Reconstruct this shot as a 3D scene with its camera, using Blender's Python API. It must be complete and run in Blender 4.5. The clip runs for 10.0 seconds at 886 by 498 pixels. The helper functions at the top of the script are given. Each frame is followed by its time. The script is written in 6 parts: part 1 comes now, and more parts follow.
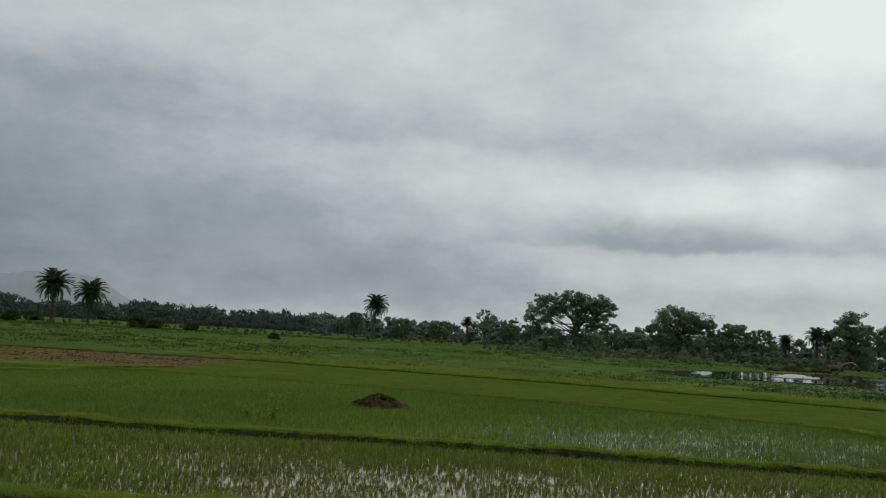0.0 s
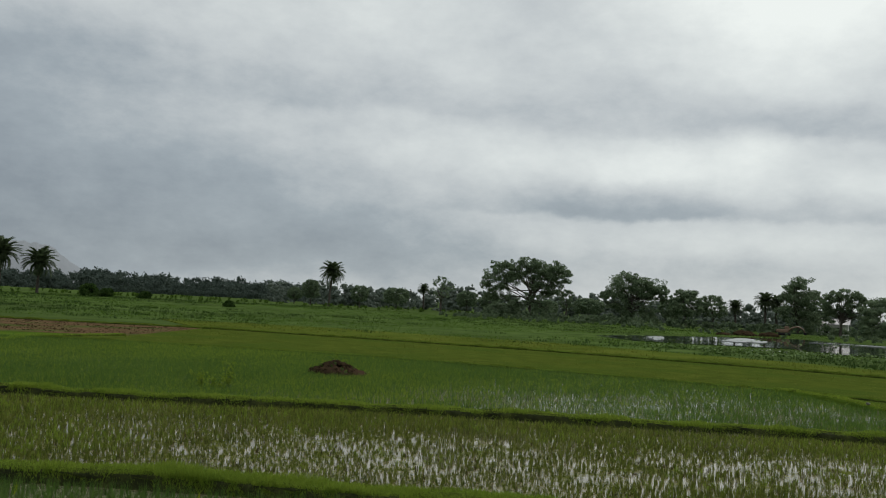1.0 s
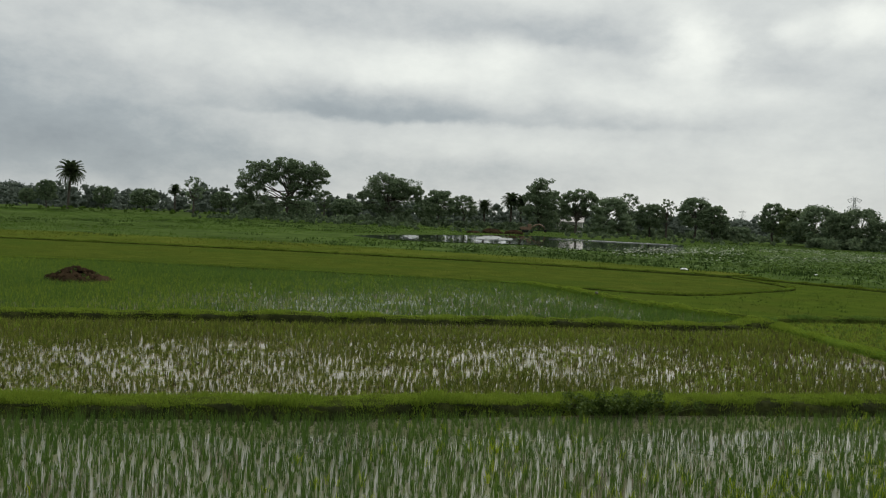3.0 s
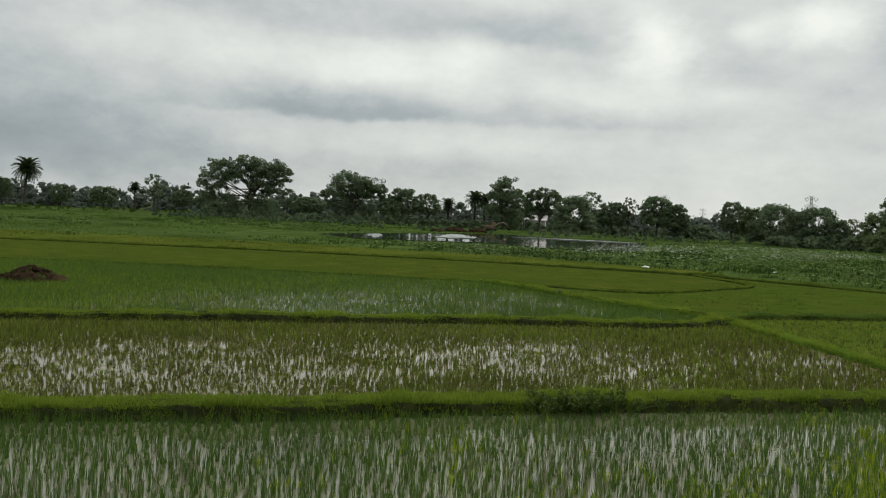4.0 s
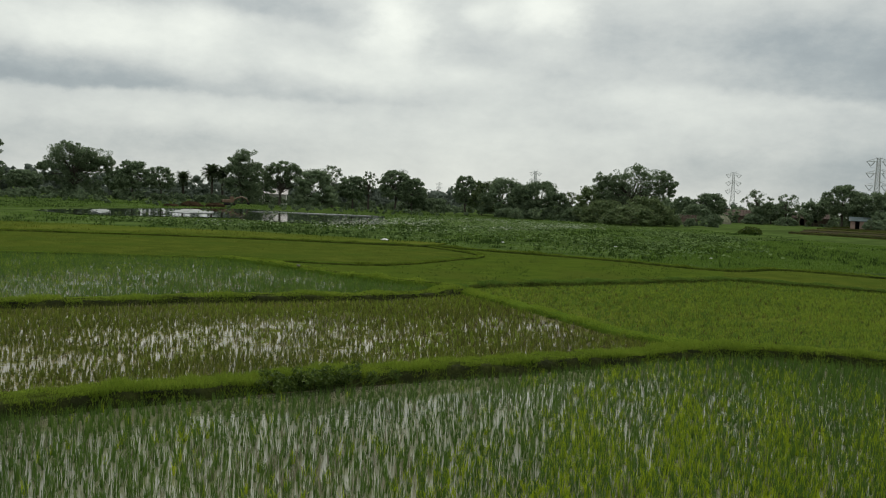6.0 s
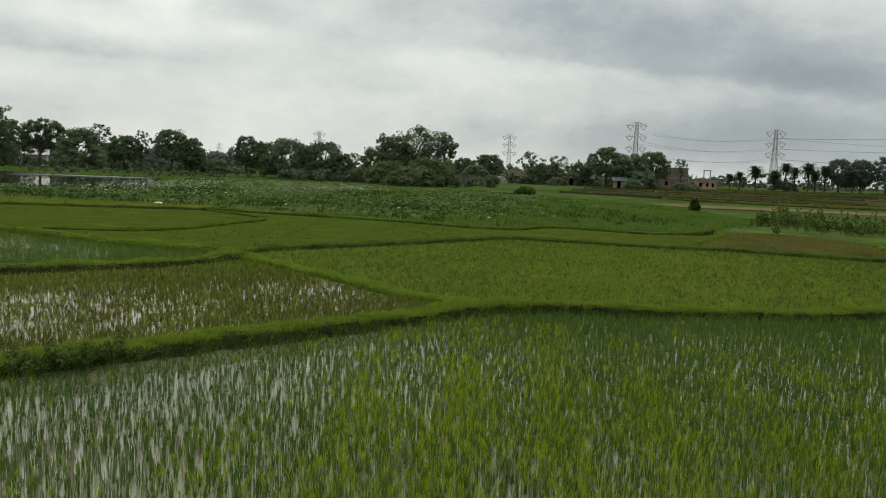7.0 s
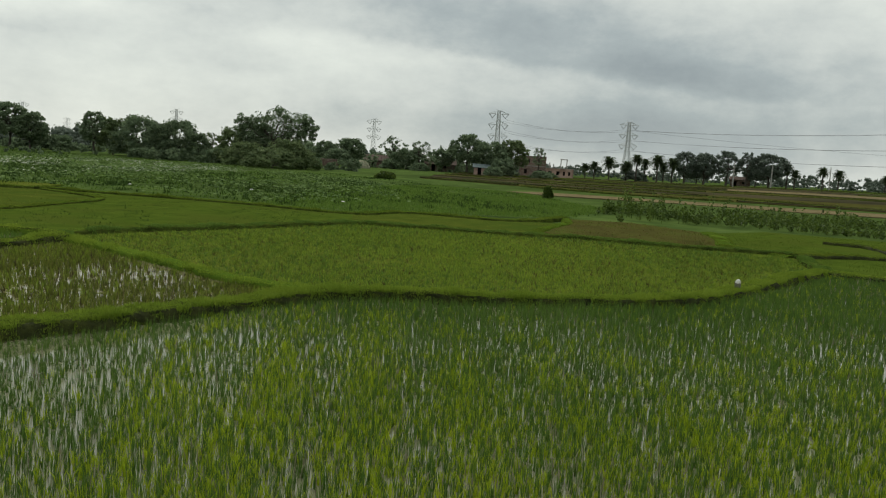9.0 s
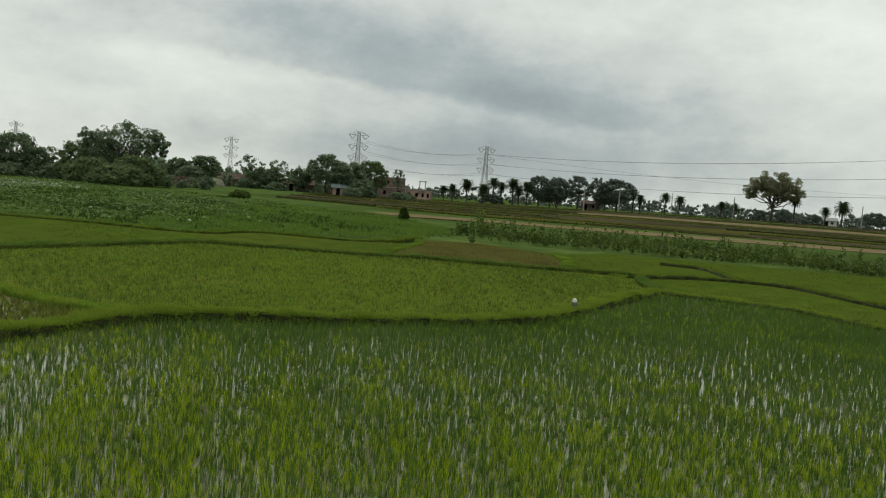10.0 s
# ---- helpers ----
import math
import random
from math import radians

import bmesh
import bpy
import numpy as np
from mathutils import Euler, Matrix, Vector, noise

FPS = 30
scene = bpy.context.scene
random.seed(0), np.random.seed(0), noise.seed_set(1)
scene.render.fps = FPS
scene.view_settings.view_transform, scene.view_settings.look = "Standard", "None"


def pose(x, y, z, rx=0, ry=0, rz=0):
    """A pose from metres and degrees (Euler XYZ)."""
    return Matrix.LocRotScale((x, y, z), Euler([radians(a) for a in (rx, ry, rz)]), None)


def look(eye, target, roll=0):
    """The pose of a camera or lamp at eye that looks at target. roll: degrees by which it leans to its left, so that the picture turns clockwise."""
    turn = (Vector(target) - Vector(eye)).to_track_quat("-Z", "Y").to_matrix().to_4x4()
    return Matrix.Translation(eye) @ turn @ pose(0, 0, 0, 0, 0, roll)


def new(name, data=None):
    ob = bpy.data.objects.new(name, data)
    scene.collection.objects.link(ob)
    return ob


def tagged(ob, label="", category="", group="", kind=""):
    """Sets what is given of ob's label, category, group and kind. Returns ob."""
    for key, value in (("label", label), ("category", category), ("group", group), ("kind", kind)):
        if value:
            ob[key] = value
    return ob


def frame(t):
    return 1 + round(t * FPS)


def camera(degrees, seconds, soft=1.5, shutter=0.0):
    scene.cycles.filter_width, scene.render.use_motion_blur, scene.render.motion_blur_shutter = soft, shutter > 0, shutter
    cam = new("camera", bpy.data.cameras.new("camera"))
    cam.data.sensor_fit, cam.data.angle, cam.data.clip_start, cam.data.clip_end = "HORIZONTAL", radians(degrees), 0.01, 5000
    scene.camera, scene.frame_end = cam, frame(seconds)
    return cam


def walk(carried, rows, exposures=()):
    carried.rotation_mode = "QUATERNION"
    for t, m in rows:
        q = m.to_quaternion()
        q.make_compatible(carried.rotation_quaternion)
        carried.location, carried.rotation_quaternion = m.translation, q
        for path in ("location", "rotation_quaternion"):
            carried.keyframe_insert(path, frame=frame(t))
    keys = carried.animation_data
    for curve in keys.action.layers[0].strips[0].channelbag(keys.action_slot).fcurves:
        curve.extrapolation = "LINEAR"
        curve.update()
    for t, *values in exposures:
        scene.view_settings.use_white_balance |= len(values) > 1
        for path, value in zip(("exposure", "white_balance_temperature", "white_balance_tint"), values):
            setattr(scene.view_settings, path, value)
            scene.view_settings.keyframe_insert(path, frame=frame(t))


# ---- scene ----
cam = camera(53.99, 10.0, soft=1.15)
PATH = [
    (0.0, (-0.000, 0.000, 3.026), (-0.000, 9.954, 3.985), 3.41),
    (0.5, (-0.000, 0.041, 3.020), (0.023, 9.995, 3.971), 3.40),
    (1.0, (0.020, 0.088, 3.010), (0.540, 10.056, 3.620), 3.10),
    (1.5, (0.055, 0.137, 2.999), (1.541, 10.025, 3.056), 3.35),
    (2.0, (0.081, 0.171, 2.998), (2.564, 9.855, 2.743), 3.28),
    (2.5, (0.086, 0.202, 2.992), (3.146, 9.716, 2.636), 3.04),
    (2.7, (0.095, 0.217, 2.992), (3.284, 9.687, 2.615), 2.82),
    (3.8, (0.145, 0.301, 2.990), (3.571, 9.688, 2.605), 2.58),
    (4.0, (0.154, 0.316, 2.990), (3.814, 9.614, 2.601), 2.68),
    (4.5, (0.189, 0.344, 2.986), (4.231, 9.483, 2.609), 2.59),
    (5.0, (0.217, 0.373, 2.982), (4.717, 9.297, 2.621), 2.43),
    (5.5, (0.242, 0.395, 2.994), (5.397, 8.955, 2.596), 2.33),
    (5.7, (0.312, 0.429, 2.995), (5.871, 8.729, 2.534), 2.33),
    (6.8, (0.713, 0.621, 2.999), (8.365, 7.006, 2.182), 2.52),
    (7.0, (0.783, 0.655, 3.000), (8.692, 6.709, 2.102), 2.39),
    (7.5, (0.868, 0.642, 2.991), (9.375, 5.801, 1.986), 3.44),
    (8.0, (1.063, 0.563, 2.974), (9.808, 5.312, 1.985), 3.91),
    (8.5, (1.190, 0.463, 2.999), (9.942, 5.198, 2.003), 3.91),
    (9.0, (1.400, 0.269, 3.021), (10.151, 5.006, 2.030), 3.80),
    (9.5, (1.569, 0.088, 3.016), (10.589, 4.308, 2.100), 3.65),
    (10.0, (1.874, -0.061, 2.992), (11.290, 3.248, 2.360), 4.69),
]
walk(cam, [(t, look(eye, target, roll)) for t, eye, target, roll in PATH],
     [(0.0, 0.04, 6500, 10), (1.0, 0.16, 6500, 10), (2.5, 0.26, 6680, 10), (4.0, 0.25, 6780, 9), (5.5, 0.26, 6800, 8), (7.5, 0.36, 6850, 7), (10.0, 0.35, 6900, 5)])

# ---- sky and light: heavy monsoon overcast, brightest to the south-east ----
SUN_AZ, SUN_EL = 42.0, 48.0
world = bpy.data.worlds.new("overcast_sky")
scene.world = world
world.use_nodes = True
wt = world.node_tree
wt.nodes.clear()


def wmath(op, a, b=None, clamp=False):
    n = wt.nodes.new("ShaderNodeMath")
    n.operation, n.use_clamp = op, clamp
    for i, v in enumerate((a, b)):
        if v is None:
            continue
        if isinstance(v, (int, float)):
            n.inputs[i].default_value = v
        else:
            wt.links.new(v, n.inputs[i])
    return n.outputs[0]


w_coord = wt.nodes.new("ShaderNodeTexCoord")
w_sep = wt.nodes.new("ShaderNodeSeparateXYZ")
wt.links.new(w_coord.outputs["Generated"], w_sep.inputs[0])
w_az = wmath("MULTIPLY", wmath("ARCTAN2", w_sep.outputs[0], w_sep.outputs[1]), 57.2958)
w_el = wmath("MULTIPLY", wmath("ARCSINE", w_sep.outputs[2]), 57.2958)
w_ang = wt.nodes.new("ShaderNodeCombineXYZ")
wt.links.new(w_az, w_ang.inputs[0])
wt.links.new(w_el, w_ang.inputs[1])


def wnoise(scale, detail, stretch, rough=0.55):
    """Cloud noise over (azimuth, elevation) in degrees, longer along the horizon."""
    m = wt.nodes.new("ShaderNodeMapping")
    m.inputs["Scale"].default_value = (1.0 / stretch, 1.0, 1.0)
    wt.links.new(w_ang.outputs[0], m.inputs[0])
    n = wt.nodes.new("ShaderNodeTexNoise")
    n.inputs["Scale"].default_value = scale
    n.inputs["Detail"].default_value = detail
    n.inputs["Roughness"].default_value = rough
    wt.links.new(m.outputs[0], n.inputs["Vector"])
    return n


w_warp = wnoise(0.2, 8.0, 1.5, 0.62)
w_off = wt.nodes.new("ShaderNodeVectorMath")
w_off.operation = "MULTIPLY_ADD"
wt.links.new(w_warp.outputs["Color"], w_off.inputs[0])
w_off.inputs[1].default_value = (7.0, 2.4, 0.0)
w_off.inputs[2].default_value = (-3.5, -1.2, 0.0)
w_pos = wt.nodes.new("ShaderNodeVectorMath")
wt.links.new(w_ang.outputs[0], w_pos.inputs[0])
wt.links.new(w_off.outputs[0], w_pos.inputs[1])
w_tone = None


def cloud(az, el, half_w, half_h, gain, tilt=0.0, flat=1.0):
    """One soft bank of cloud, lighter (gain > 0) or darker than the deck; flat > 1 gives it a crisp level base."""
    global w_tone
    m = wt.nodes.new("ShaderNodeMapping")
    m.vector_type = "TEXTURE"
    m.inputs["Location"].default_value = (az, el, 0)
    m.inputs["Rotation"].default_value = (0, 0, radians(tilt))
    m.inputs["Scale"].default_value = (half_w, half_h, 1)
    wt.links.new(w_pos.outputs[0], m.inputs[0])
    split, join = wt.nodes.new("ShaderNodeSeparateXYZ"), wt.nodes.new("ShaderNodeCombineXYZ")
    wt.links.new(m.outputs[0], split.inputs[0])
    wt.links.new(split.outputs[0], join.inputs[0])
    wt.links.new(wmath("MAXIMUM", split.outputs[1], wmath("MULTIPLY", split.outputs[1], -flat)), join.inputs[1])
    n = wt.nodes.new("ShaderNodeVectorMath")
    n.operation = "LENGTH"
    wt.links.new(join.outputs[0], n.inputs[0])
    r = wt.nodes.new("ShaderNodeMapRange")
    r.interpolation_type = "SMOOTHSTEP"
    for i, v in ((1, 1.3), (2, 0.1), (3, 0.0), (4, gain)):
        r.inputs[i].default_value = v
    wt.links.new(n.outputs["Value"], r.inputs[0])
    w_tone = r.outputs[0] if w_tone is None else wmath("ADD", w_tone, r.outputs[0])


# the dull north: a long shelf of cloud over a pale gap
cloud(-30, 4, 22, 12, -0.32)
cloud(-8, 6, 13, 5.5, -0.11)
cloud(-4, 2.5, 15, 3.0, -0.11)
cloud(-17, 13.2, 13, 4.0, -0.0864, -4, 2.5)
cloud(-3, 12.8, 9, 3.2, -0.0864, 0, 3.5)
cloud(11, 12.2, 10, 3.2, -0.0936, -2, 3.5)
cloud(22, 11.4, 8, 2.2, -0.06, 0, 3.0)
cloud(-4, 19.5, 11, 3, 0.05)
cloud(25, 19.5, 12, 6, 0.28)
cloud(17, 9.4, 11, 1.7, 0.15)
cloud(8, 4.5, 15, 4.5, -0.08)
cloud(3, 10.0, 7, 1.6, 0.06)
cloud(13, 6.3, 9.5, 2.2, -0.125, 0, 4.0)
cloud(25, 6.2, 11, 1.5, -0.0936, 0, 3.0)
cloud(16, 4.6, 13, 1.2, 0.06)
cloud(24, 2.6, 12, 1.6, -0.07)
# broken, brighter cloud to the east
cloud(27.5, 11.3, 5, 2.0, -0.07, -4, 3.0)
cloud(34.5, 11.5, 3.2, 3.2, 0.2)
cloud(23, 10.6, 3, 1.3, 0.08)
cloud(44.5, 12.4, 3.4, 1.5, 0.2)
cloud(40.6, 12.2, 1.6, 1.2, 0.12)
cloud(40.5, 9.2, 3.4, 2.6, -0.0792, -3, 2.5)
cloud(48.5, 8.6, 4.2, 3.4, -0.072, -4, 2.5)
cloud(34, 8.2, 9, 1.6, 0.09)
cloud(48, 5.6, 3.6, 1.5, -0.0576, 0, 2.0)
cloud(31, 5.9, 8, 1.0, -0.05)
cloud(52, 6.6, 8, 1.4, 0.08)
# the dark diagonal shelf to the south-east
cloud(66, 10.2, 12, 3.6, -0.1, -4, 1.5)
cloud(53, 10.6, 8, 3.0, -0.06, -5, 1.5)
cloud(60, 7.9, 9, 4.2, -0.112, -5, 4.5)
cloud(70, 6.8, 9, 4.4, -0.105, -5, 4.5)
cloud(78, 5.7, 7, 3.0, -0.108, -5, 4.0)
cloud(62, 4.6, 13, 2.0, 0.03)
cloud(60, 3.0, 17, 3.0, -0.08)
cloud(94, 11.5, 9, 5, 0.1)
cloud(86, 8, 12, 4.5, -0.06)
cloud(80, 2.2, 24, 2.8, -0.12)
cloud(75, 5.0, 17, 4.5, -0.12)
w_broad, w_fine = wnoise(0.1, 3.0, 2.4, 0.5), wnoise(0.38, 8.0, 1.8, 0.64)
w_tone = wmath("ADD", w_tone, wmath("MULTIPLY", wmath("SUBTRACT", w_broad.outputs[0], 0.5), 0.18))
w_tone = wmath("ADD", w_tone, wmath("MULTIPLY", wmath("SUBTRACT", w_fine.outputs[0], 0.5), 0.24))
w_value = wmath("ADD", w_tone, 0.56)
w_value = wmath("MAXIMUM", w_value, 0.12)
w_ramp = wt.nodes.new("ShaderNodeValToRGB")
w_ramp.color_ramp.elements[0].position, w_ramp.color_ramp.elements[0].color = 0.2, (0.168, 0.2, 0.235, 1)
w_ramp.color_ramp.elements[1].position, w_ramp.color_ramp.elements[1].color = 0.8, (0.78, 0.82, 0.79, 1)
w_mid = w_ramp.color_ramp.elements.new(0.5)
w_mid.color = (0.467, 0.503, 0.515, 1)
w_low = w_ramp.color_ramp.elements.new(0.38)
w_low.color = (0.304, 0.348, 0.378, 1)
wt.links.new(w_value, w_ramp.inputs[0])
w_sky = wt.nodes.new("ShaderNodeTexSky")
w_sky.sky_type, w_sky.sun_disc = "NISHITA", False
w_sky.sun_elevation, w_sky.sun_rotation = radians(SUN_EL), radians(SUN_AZ)
w_bg_cloud, w_bg_sky = wt.nodes.new("ShaderNodeBackground"), wt.nodes.new("ShaderNodeBackground")
wt.links.new(w_ramp.outputs[0], w_bg_cloud.inputs[0])
wt.links.new(w_sky.outputs[0], w_bg_sky.inputs[0])
w_lift = wt.nodes.new("ShaderNodeMapRange")  # an overcast sky is lightest overhead
w_lift.interpolation_type = "SMOOTHSTEP"
for i, v in ((1, 30.0), (2, 85.0), (3, 1.0), (4, 1.6)):
    w_lift.inputs[i].default_value = v
wt.links.new(w_el, w_lift.inputs[0])
wt.links.new(w_lift.outputs[0], w_bg_cloud.inputs[1])
w_bg_sky.inputs[1].default_value = 0.08
w_mix, w_out = wt.nodes.new("ShaderNodeMixShader"), wt.nodes.new("ShaderNodeOutputWorld")
w_mix.inputs[0].default_value = 0.95
wt.links.new(w_bg_sky.outputs[0], w_mix.inputs[1])
wt.links.new(w_bg_cloud.outputs[0], w_mix.inputs[2])
wt.links.new(w_mix.outputs[0], w_out.inputs[0])

sun_data = bpy.data.lights.new("sun", "SUN")
sun_data.energy, sun_data.angle, sun_data.color = 0.9, radians(25), (1.0, 0.97, 0.92)
sun = new("sun", sun_data)
sun.matrix_world = look((0, 0, 0), (-math.sin(radians(SUN_AZ)) * math.cos(radians(SUN_EL)),
                                    -math.cos(radians(SUN_AZ)) * math.cos(radians(SUN_EL)), -math.sin(radians(SUN_EL))))


# ---- materials ----
def material(name, colors, scale=1.0, rough=0.8, bump=0.0, island=0.0, translucent=0.0, detail=6.0, spec=0.3, metal=0.0,
             coords="Object", stretch=(1, 1, 1), fine=0.0, stain=None, stain_scale=0.05):
    """Procedural surface: a noise ramp over colors, a second finer grain, optional stain patches and relief."""
    m = bpy.data.materials.new(name)
    m.use_nodes = True
    nt = m.node_tree
    bsdf = nt.nodes["Principled BSDF"]
    tc, mp = nt.nodes.new("ShaderNodeTexCoord"), nt.nodes.new("ShaderNodeMapping")
    mp.inputs["Scale"].default_value = stretch
    nt.links.new(tc.outputs[coords], mp.inputs[0])
    nz = nt.nodes.new("ShaderNodeTexNoise")
    nz.inputs["Scale"].default_value, nz.inputs["Detail"].default_value = scale, detail
    nz.inputs["Roughness"].default_value = 0.6
    nt.links.new(mp.outputs[0], nz.inputs["Vector"])
    fac = nz.outputs[0]
    if island:
        geo, mix = nt.nodes.new("ShaderNodeNewGeometry"), nt.nodes.new("ShaderNodeMix")
        mix.inputs[0].default_value = island
        nt.links.new(fac, mix.inputs[2])
        nt.links.new(geo.outputs["Random Per Island"], mix.inputs[3])
        fac = mix.outputs[0]
    ramp = nt.nodes.new("ShaderNodeValToRGB")
    el = ramp.color_ramp.elements
    while len(el) < len(colors):
        el.new(0.5)
    lo, hi = (0.3, 0.7) if not island else (0.15, 0.85)
    for i, c in enumerate(colors):
        el[i].position = lo + (hi - lo) * i / max(1, len(colors) - 1)
        el[i].color = (*c, 1)
    nt.links.new(fac, ramp.inputs[0])
    col = ramp.outputs[0]
    if stain:
        sn = nt.nodes.new("ShaderNodeTexNoise")
        sn.inputs["Scale"].default_value, sn.inputs["Detail"].default_value = stain_scale, 4.0
        nt.links.new(mp.outputs[0], sn.inputs["Vector"])
        sr = nt.nodes.new("ShaderNodeMapRange")
        sr.inputs[1].default_value, sr.inputs[2].default_value = 0.48, 0.62
        nt.links.new(sn.outputs[0], sr.inputs[0])
        sm = nt.nodes.new("ShaderNodeMix")
        sm.data_type = "RGBA"
        nt.links.new(sr.outputs[0], sm.inputs[0])
        nt.links.new(col, sm.inputs[6])
        sm.inputs[7].default_value = (*stain, 1)
        col = sm.outputs[2]
    nt.links.new(col, bsdf.inputs["Base Color"])
    bsdf.inputs["Roughness"].default_value = rough
    bsdf.inputs["Metallic"].default_value = metal
    bsdf.inputs["Specular IOR Level"].default_value = spec
    if bump:
        bp = nt.nodes.new("ShaderNodeBump")
        bp.inputs["Strength"].default_value = bump
        bp.inputs["Distance"].default_value = 0.05
        fn = nt.nodes.new("ShaderNodeTexNoise")
        fn.inputs["Scale"].default_value, fn.inputs["Detail"].default_value = (fine or scale * 6), 5.0
        nt.links.new(mp.outputs[0], fn.inputs["Vector"])
        nt.links.new(fn.outputs[0], bp.inputs["Height"])
        nt.links.new(bp.outputs[0], bsdf.inputs["Normal"])
    if translucent:
        tr, mx = nt.nodes.new("ShaderNodeBsdfTranslucent"), nt.nodes.new("ShaderNodeMixShader")
        nt.links.new(col, tr.inputs[0])
        mx.inputs[0].default_value = translucent
        nt.links.new(bsdf.outputs[0], mx.inputs[1])
        nt.links.new(tr.outputs[0], mx.inputs[2])
        nt.links.new(mx.outputs[0], nt.nodes["Material Output"].inputs[0])
    return m


def water_material(name, deep, rough, ripple, scum=None, patch=3.5):
    m = material(name, (deep, tuple(1.6 * c for c in deep)), scale=0.6, rough=rough, spec=0.9)
    bsdf, nt = m.node_tree.nodes["Principled BSDF"], m.node_tree
    bsdf.inputs["IOR"].default_value = 1.33
    nz, bp, tc = nt.nodes.new("ShaderNodeTexNoise"), nt.nodes.new("ShaderNodeBump"), nt.nodes.new("ShaderNodeTexCoord")
    nz.inputs["Scale"].default_value, nz.inputs["Detail"].default_value = 3.0, 3.0
    bp.inputs["Strength"].default_value, bp.inputs["Distance"].default_value = ripple, 0.02
    nt.links.new(tc.outputs["Object"], nz.inputs["Vector"])
    nt.links.new(nz.outputs[0], bp.inputs["Height"])
    nt.links.new(bp.outputs[0], bsdf.inputs["Normal"])
    if scum:
        # silt and algae lying on the water in patches
        pn, pr, pm = nt.nodes.new("ShaderNodeTexNoise"), nt.nodes.new("ShaderNodeMapRange"), nt.nodes.new("ShaderNodeMixShader")
        pn.inputs["Scale"].default_value, pn.inputs["Detail"].default_value, pn.inputs["Roughness"].default_value = patch, 8.0, 0.7
        nt.links.new(tc.outputs["Object"], pn.inputs["Vector"])
        pr.inputs[1].default_value, pr.inputs[2].default_value = scum[0], scum[1]
        nt.links.new(pn.outputs[0], pr.inputs[0])
        silt = nt.nodes.new("ShaderNodeBsdfDiffuse")
        silt.inputs[0].default_value = (*scum[2], 1)
        nt.links.new(pr.outputs[0], pm.inputs[0])
        nt.links.new(bsdf.outputs[0], pm.inputs[1])
        nt.links.new(silt.outputs[0], pm.inputs[2])
        nt.links.new(pm.outputs[0], nt.nodes["Material Output"].inputs[0])
    return m


M_GROUND = material("marsh_grass", ((0.038, 0.06, 0.018), (0.064, 0.1, 0.027), (0.098, 0.142, 0.04)), 0.25, 0.9, 0.4, spec=0.0,
                    stain=(0.05, 0.075, 0.022), stain_scale=0.035)
M_TERRACE = material("ploughed_terrace", ((0.026, 0.025, 0.015), (0.05, 0.045, 0.026), (0.05, 0.06, 0.026)), 0.12, 0.95, 0.6, spec=0.0,
                     stain=(0.07, 0.06, 0.034), stain_scale=0.06)
M_FIELD = material("field_green", ((0.045, 0.08, 0.011), (0.065, 0.11, 0.013), (0.085, 0.13, 0.017)), 0.3, 0.9, 0.4, spec=0.0)
M_FIELD_DARK = material("field_olive", ((0.046, 0.064, 0.011), (0.064, 0.086, 0.014), (0.086, 0.106, 0.018)), 0.7, 0.9, 0.4, spec=0.0, stain=(0.052, 0.08, 0.013), stain_scale=0.2)
M_FIELD_MID = material("field_mid_green", ((0.044, 0.07, 0.011), (0.06, 0.091, 0.013), (0.078, 0.11, 0.017)), 0.8, 0.9, 0.4, spec=0.0, stain=(0.062, 0.085, 0.014), stain_scale=0.25)
M_FIELD_YELLOW = material("field_yellow", ((0.055, 0.08, 0.014), (0.08, 0.105, 0.017), (0.105, 0.122, 0.022)), 0.2, 0.9, 0.4, spec=0.0)
M_FIELD_BROWN = material("field_stubble", ((0.048, 0.048, 0.015), (0.07, 0.066, 0.02), (0.07, 0.085, 0.02)), 0.4, 0.95, 0.5, spec=0.0)
M_SOIL = material("red_brown_soil", ((0.02, 0.014, 0.009), (0.04, 0.027, 0.016), (0.07, 0.046, 0.028)), 1.2, 0.95, 1.0, spec=0.0)
M_SAND = material("dry_track", ((0.1, 0.08, 0.042), (0.16, 0.128, 0.07), (0.2, 0.16, 0.09)), 0.5, 0.95, 0.5, spec=0.0)
M_WATER = water_material("paddy_water", (0.11, 0.112, 0.066), 0.05, 0.22, (0.6, 0.72, (0.06, 0.08, 0.025)))
M_WATER_MUD = water_material("muddy_paddy_water", (0.14, 0.12, 0.07), 0.08, 0.2, (0.5, 0.62, (0.085, 0.095, 0.02)), 1.1)
M_WATER_GREEN = water_material("weedy_paddy_water", (0.1, 0.092, 0.05), 0.08, 0.3, (0.5, 0.66, (0.055, 0.09, 0.016)))
M_POND = water_material("pond_water", (0.012, 0.016, 0.012), 0.03, 0.06)
# Light base colour paints the sky's bright reflection onto the pond.
M_POND_GLINT = water_material("pond_sky_glint", (0.13, 0.14, 0.135), 0.3, 0.5)
M_PLOUGH = material("ploughed_red_soil", ((0.06, 0.04, 0.022), (0.11, 0.07, 0.038), (0.15, 0.1, 0.055)), 0.9, 0.95, 1.0, spec=0.0, stain=(0.07, 0.085, 0.025), stain_scale=0.25)
M_BUND = material("bund_earth", ((0.022, 0.028, 0.008), (0.055, 0.075, 0.013), (0.1, 0.145, 0.018)), 3.0, 0.95, 1.0, spec=0.0)
M_BANK = material("grassy_bank_earth", ((0.02, 0.03, 0.008), (0.042, 0.056, 0.012), (0.085, 0.11, 0.02)), 1.6, 0.95, 1.0, spec=0.0)
